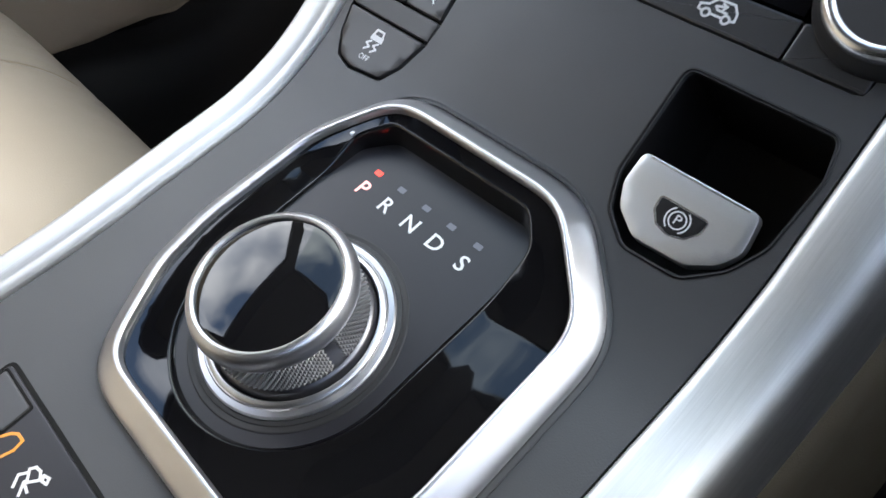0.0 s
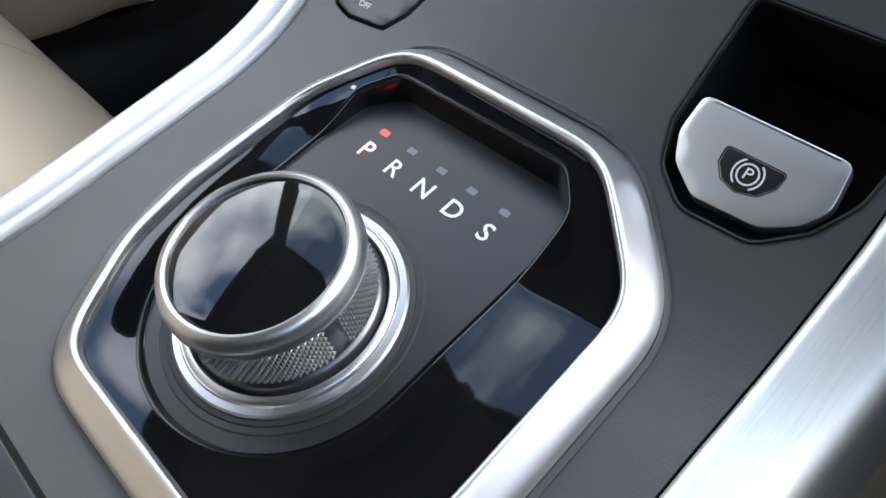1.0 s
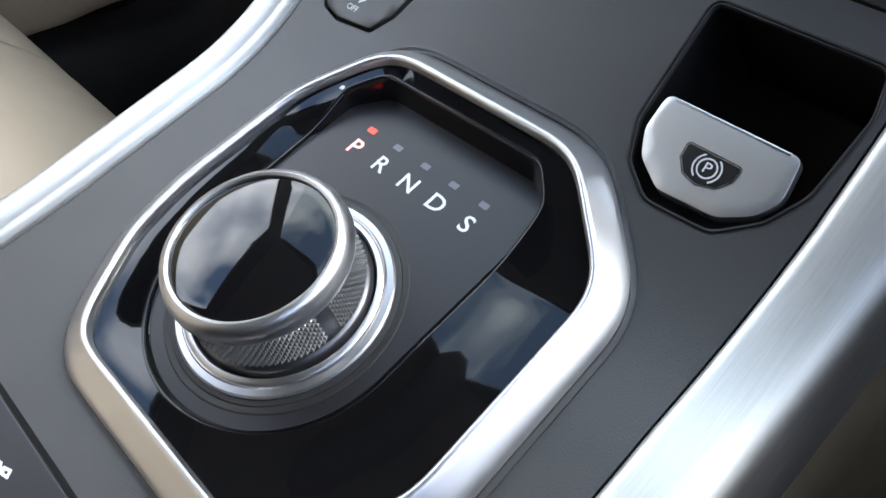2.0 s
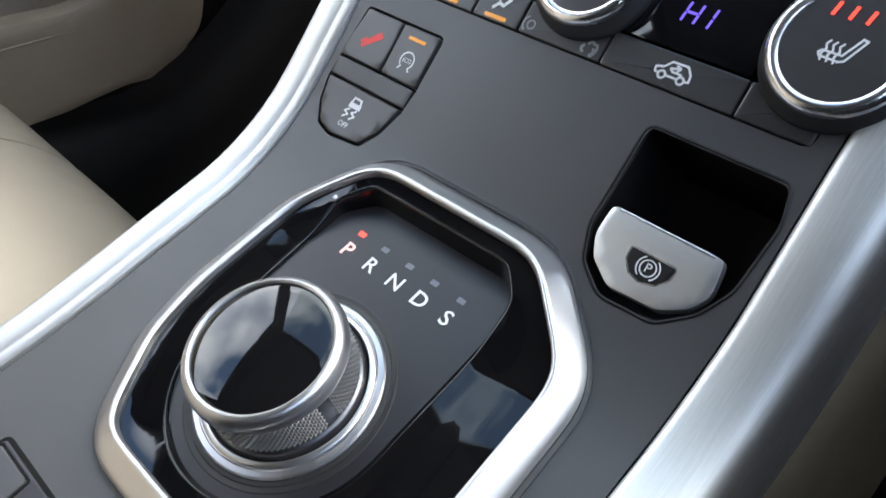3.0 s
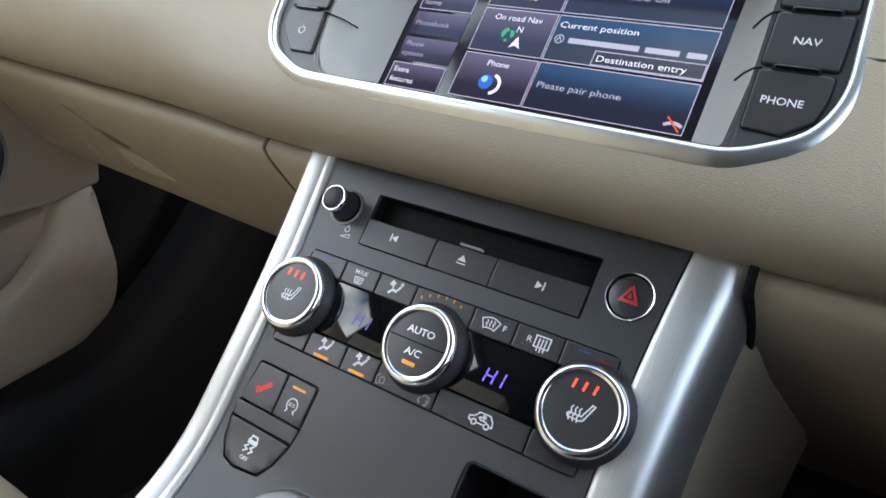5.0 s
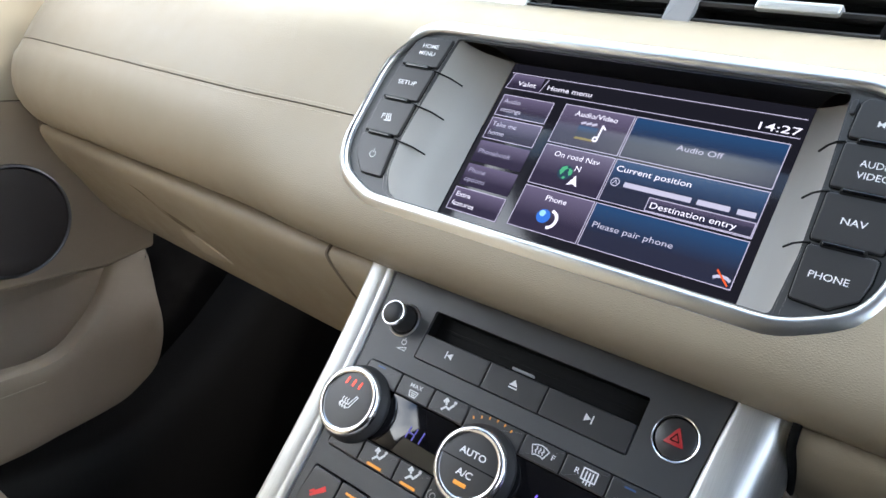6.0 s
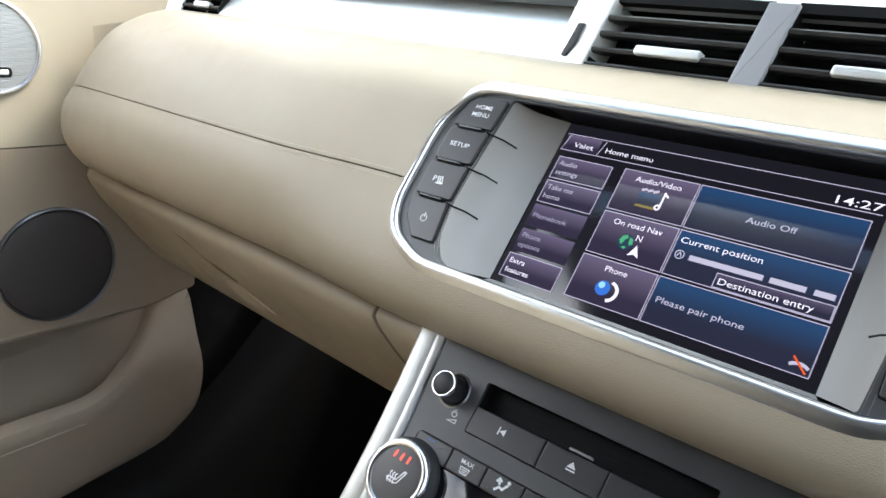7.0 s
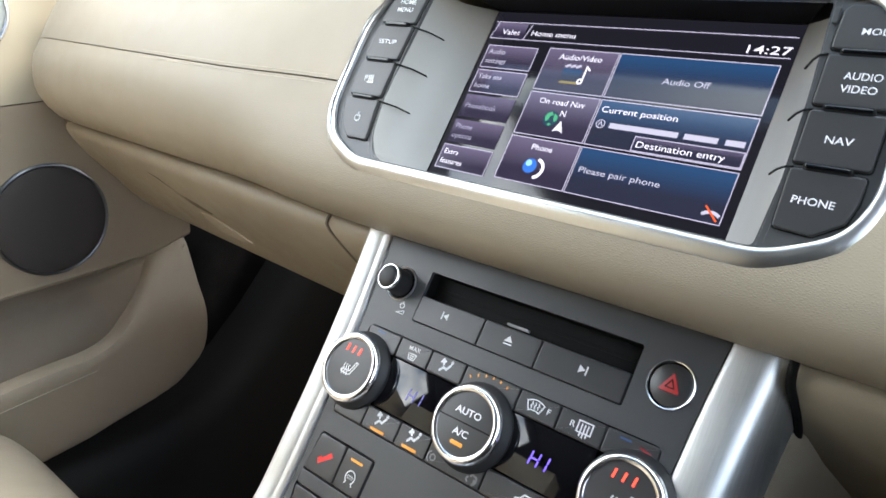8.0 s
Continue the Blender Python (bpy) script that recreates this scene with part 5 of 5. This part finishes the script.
TOP_D = [(-900, 700.8), (640, 700.8), (640, 905), (-900, 905)]
LOW_D = [(-900, 500), (300, 496), (472, 498), (514, 498.5), (545, 505), (580, 513), (584, 565), (640, 585), (640, 699.2), (-900, 699.2)]
part("upper_panel", sheet(door_f, TOP_D, [], 30.0, 6.0), LEATHER, door, "tan leather upper panel")
part("middle_panel", sheet(door_f, LOW_D, [], 20.0, 6.0), DOORTAN, door, "tan panel round the speaker")
part("seam", block(-0.656, -0.9, 0.698, -0.650, 0.64, 0.702), SEAM, door)
bm = bmesh.new()
rings(bm, [[Vector((-0.7365, y, 0.500)), Vector((-0.7365, y, zc + 0.004)), Vector((-0.735, y, zc + 0.001)), Vector((-0.731, y, zc - 0.002)), Vector((-0.71, y, zc - 0.05)), Vector((-0.675, y, 0.29))]
           for y, zc in ((-0.9, 0.425), (0.30, 0.429), (0.366, 0.430), (0.43, 0.436), (0.50, 0.444), (0.553, 0.455), (0.577, 0.470))], closed=False)
part("recess_panel", bm, DOORTAN, door, "tan recessed panel")
bm = bmesh.new()
rings(bm, [[Vector((x, y, zb + dz)) for x, dz in ((-0.6478, 0.004), (-0.6472, 0.001), (-0.649, -0.0025), (-0.655, -0.004), (-0.735, -0.001))]
           for y, zb in ((-0.9, 0.500), (0.0, 0.497), (0.3, 0.496), (0.472, 0.498), (0.514, 0.4985), (0.545, 0.505), (0.579, 0.513))], closed=False)
part("ledge", bm, DOORTAN, door)
POCKET = [(-900, 340), (0, 385), (250, 403), (330, 410), (380, 412), (418, 413), (446, 422), (470, 442), (499, 467), (522, 492), (543, 503), (558, 509), (570, 510), (574, 500), (572, 478), (569, 450), (571, 405), (560, 364), (532, 340), (502, 326), (427, 313), (348, 303), (0, 285), (-900, 280)]
pk = [Vector((p.x, p.y)) for p in smooth([(a, b, 0) for a, b in POCKET + POCKET[:1]], 3)[:-1]]
pocket_f = lambda y, z, h: Vector((-0.66 + (h - 40 * ease((z - 425) / 100) * ease((y - 430) / 90)) / 1000, y / 1000, z / 1000))
part("map_pocket", slab(pocket_f, pk, 30, 53, 11, None, 16.0), DOORTAN, door, "bulging tan map pocket wall")
part("pocket_crease", tube(smooth([pocket_f(y, z, 53.2) for y, z in ((-300, 352), (0, 366), (200, 379), (330, 388), (420, 393))], 6), 0.0007), LEATHER, door)
SPK = lambda y, z, h: Vector((-0.6475 + h / 1000, y / 1000, z / 1000))
spk = part("speaker_grille", lathe(SPK, 416, 571, [(59.5, 0), (59.5, 3.0), (58, 4.0), (40, 5.2), (15, 6), (0.5, 6.2)], 64), GRILLE, door, "round black speaker grille")
part("grille_rim", lathe(SPK, 416, 571, [(63.5, -0.5), (63.2, 3.0), (61.5, 4.4), (60, 3.8), (59.5, 2)], 72, cap=False), DARKMETAL, spk, "thin polished dark rim")
TWY, TWZ, TWR = 373.6, 798.4, 41.0
TW = lambda y, z, h: Vector((-0.6585 - 0.02 / 150 * (z - TWZ) + h / 1000, y / 1000, z / 1000))
bm = bmesh.new()
lathe(TW, TWY, TWZ, [(TWR + 1, 0), (TWR + 1, 1.0), (0.5, 1.0)], 56, bm)
for i in range(-18, 19):
    z, half = TWZ + 2.2 * i, math.sqrt(max(0.0, TWR ** 2 - (2.2 * i) ** 2))
    rings(bm, [[TW(y, z - 0.75, 0.9), TW(y, z - 0.3, 2.3), TW(y, z + 0.3, 2.3), TW(y, z + 0.75, 0.9)] for y in (TWY - half, TWY + half)], True, True)
tw = part("tweeter_grille", bm, MESH, door, "grey ribbed tweeter grille", False)
part("grille_rim", lathe(TW, TWY, TWZ, [(46.0, -1), (45.8, 3), (44.4, 4.8), (42.6, 4.8), (41.2, 3.4), (40.8, 0.5)], 72, cap=False), BRIGHT, tw, "satin chrome rim")
badge_t = part("badge", slab(TW, rounded(box2(345, 768.5, 389, 778.5), 4.5), 0, 3.2, 0.6), WELL, tw, "black bar badge")
part("bar", slab(TW, rounded(box2(349, 771, 386, 776), 2.0), 3, 4.2, 0.6), BRIGHT, badge_t, "bright bar")

# ---- sill in the footwell ----
bm = bmesh.new()
rings(bm, [[Vector((x, y, z + (0.0 if z < 0.2 else 1.6 * max(0.0, y - 0.48) ** 1.6))) for x, z in ((-0.67, 0.284), (-0.630, 0.286), (-0.612, 0.284), (-0.600, 0.278), (-0.590, 0.266), (-0.580, 0.240), (-0.572, 0.12))] for y in (-0.9, -0.3, 0.2, 0.4, 0.48, 0.52, 0.56, 0.60, 0.65, 0.70, 0.78, 0.86, 0.95)], closed=False)
tagged(part("sill", bm, SILL, None), "black plastic door sill along the footwell", "sill", kind="structure")

# ---- passenger seat ----
seat = tagged(holder("passenger_seat", (-0.38, 0.0, 0.2)), "cream leather front passenger seat cushion", "car seat")


SEAT_BOX = (-0.60, -0.158, -0.25, 0.321, 0.452, 0.07)


def cushion_z(x, y):
    x0, x1, y0, y1, z_top, r = SEAT_BOX
    u, w = (2 * x - x0 - x1) / (x1 - x0), (2 * y - y0 - y1) / (y1 - y0)
    drop = r * (1 - max(0.0, 1 - abs(u) ** 5) ** 0.5) + r * 1.6 * (1 - max(0.0, 1 - abs(w) ** 4.6) ** 0.5)
    groove = 0.004 * math.exp(-((x + 0.374 - 0.15 * max(0.0, y - 0.26)) / 0.006) ** 2)
    return z_top - drop - groove


bm, loops = bmesh.new(), []
x0, x1, y0, y1 = SEAT_BOX[:4]
for i in range(61):
    x = x0 + (x1 - x0) * i / 60
    row = [Vector((x, y0 + (y1 - y0) * (1 - (1 - j / 50) ** 1.6), 0)) for j in range(51)]
    for p in row:
        p.z = cushion_z(p.x, p.y)
    loops.append([Vector((x, y0, 0.25)), *row, Vector((x, y1, 0.25))])
rings(bm, loops, closed=False)
for side_l in (loops[0], loops[-1]):
    bm.faces.new([bm.verts.new(p) for p in side_l])
part("cushion", bm, SEAT, seat, "cream leather cushion with rounded front")
part("seam", tube([Vector((-0.374 + 0.15 * max(0.0, y - 0.26), y, cushion_z(-0.374 + 0.15 * max(0.0, y - 0.26), y) + 0.0006)) for y in np.linspace(-0.2, 0.305, 48)], 0.0009), SEATSEAM, seat)
part("base", block(-0.56, -0.2, 0.14, -0.23, 0.22, 0.26), WELL, seat, "black seat base")
part("backrest", block(-0.60, -0.55, 0.30, -0.19, -0.30, 0.98), SEAT, seat, "cream leather backrest")

# ---- loose cable by the rail ----
cable = tagged(part("cable", tube(smooth([(0.1330, 0.416, 0.688), (0.1325, 0.414, 0.678), (0.1325, 0.4165, 0.669), (0.1340, 0.4255, 0.655), (0.1340, 0.4325, 0.643), (0.1335, 0.4405, 0.631)], 6), 0.0021), WELL, None), "short black cable end under the dashboard", "cable")
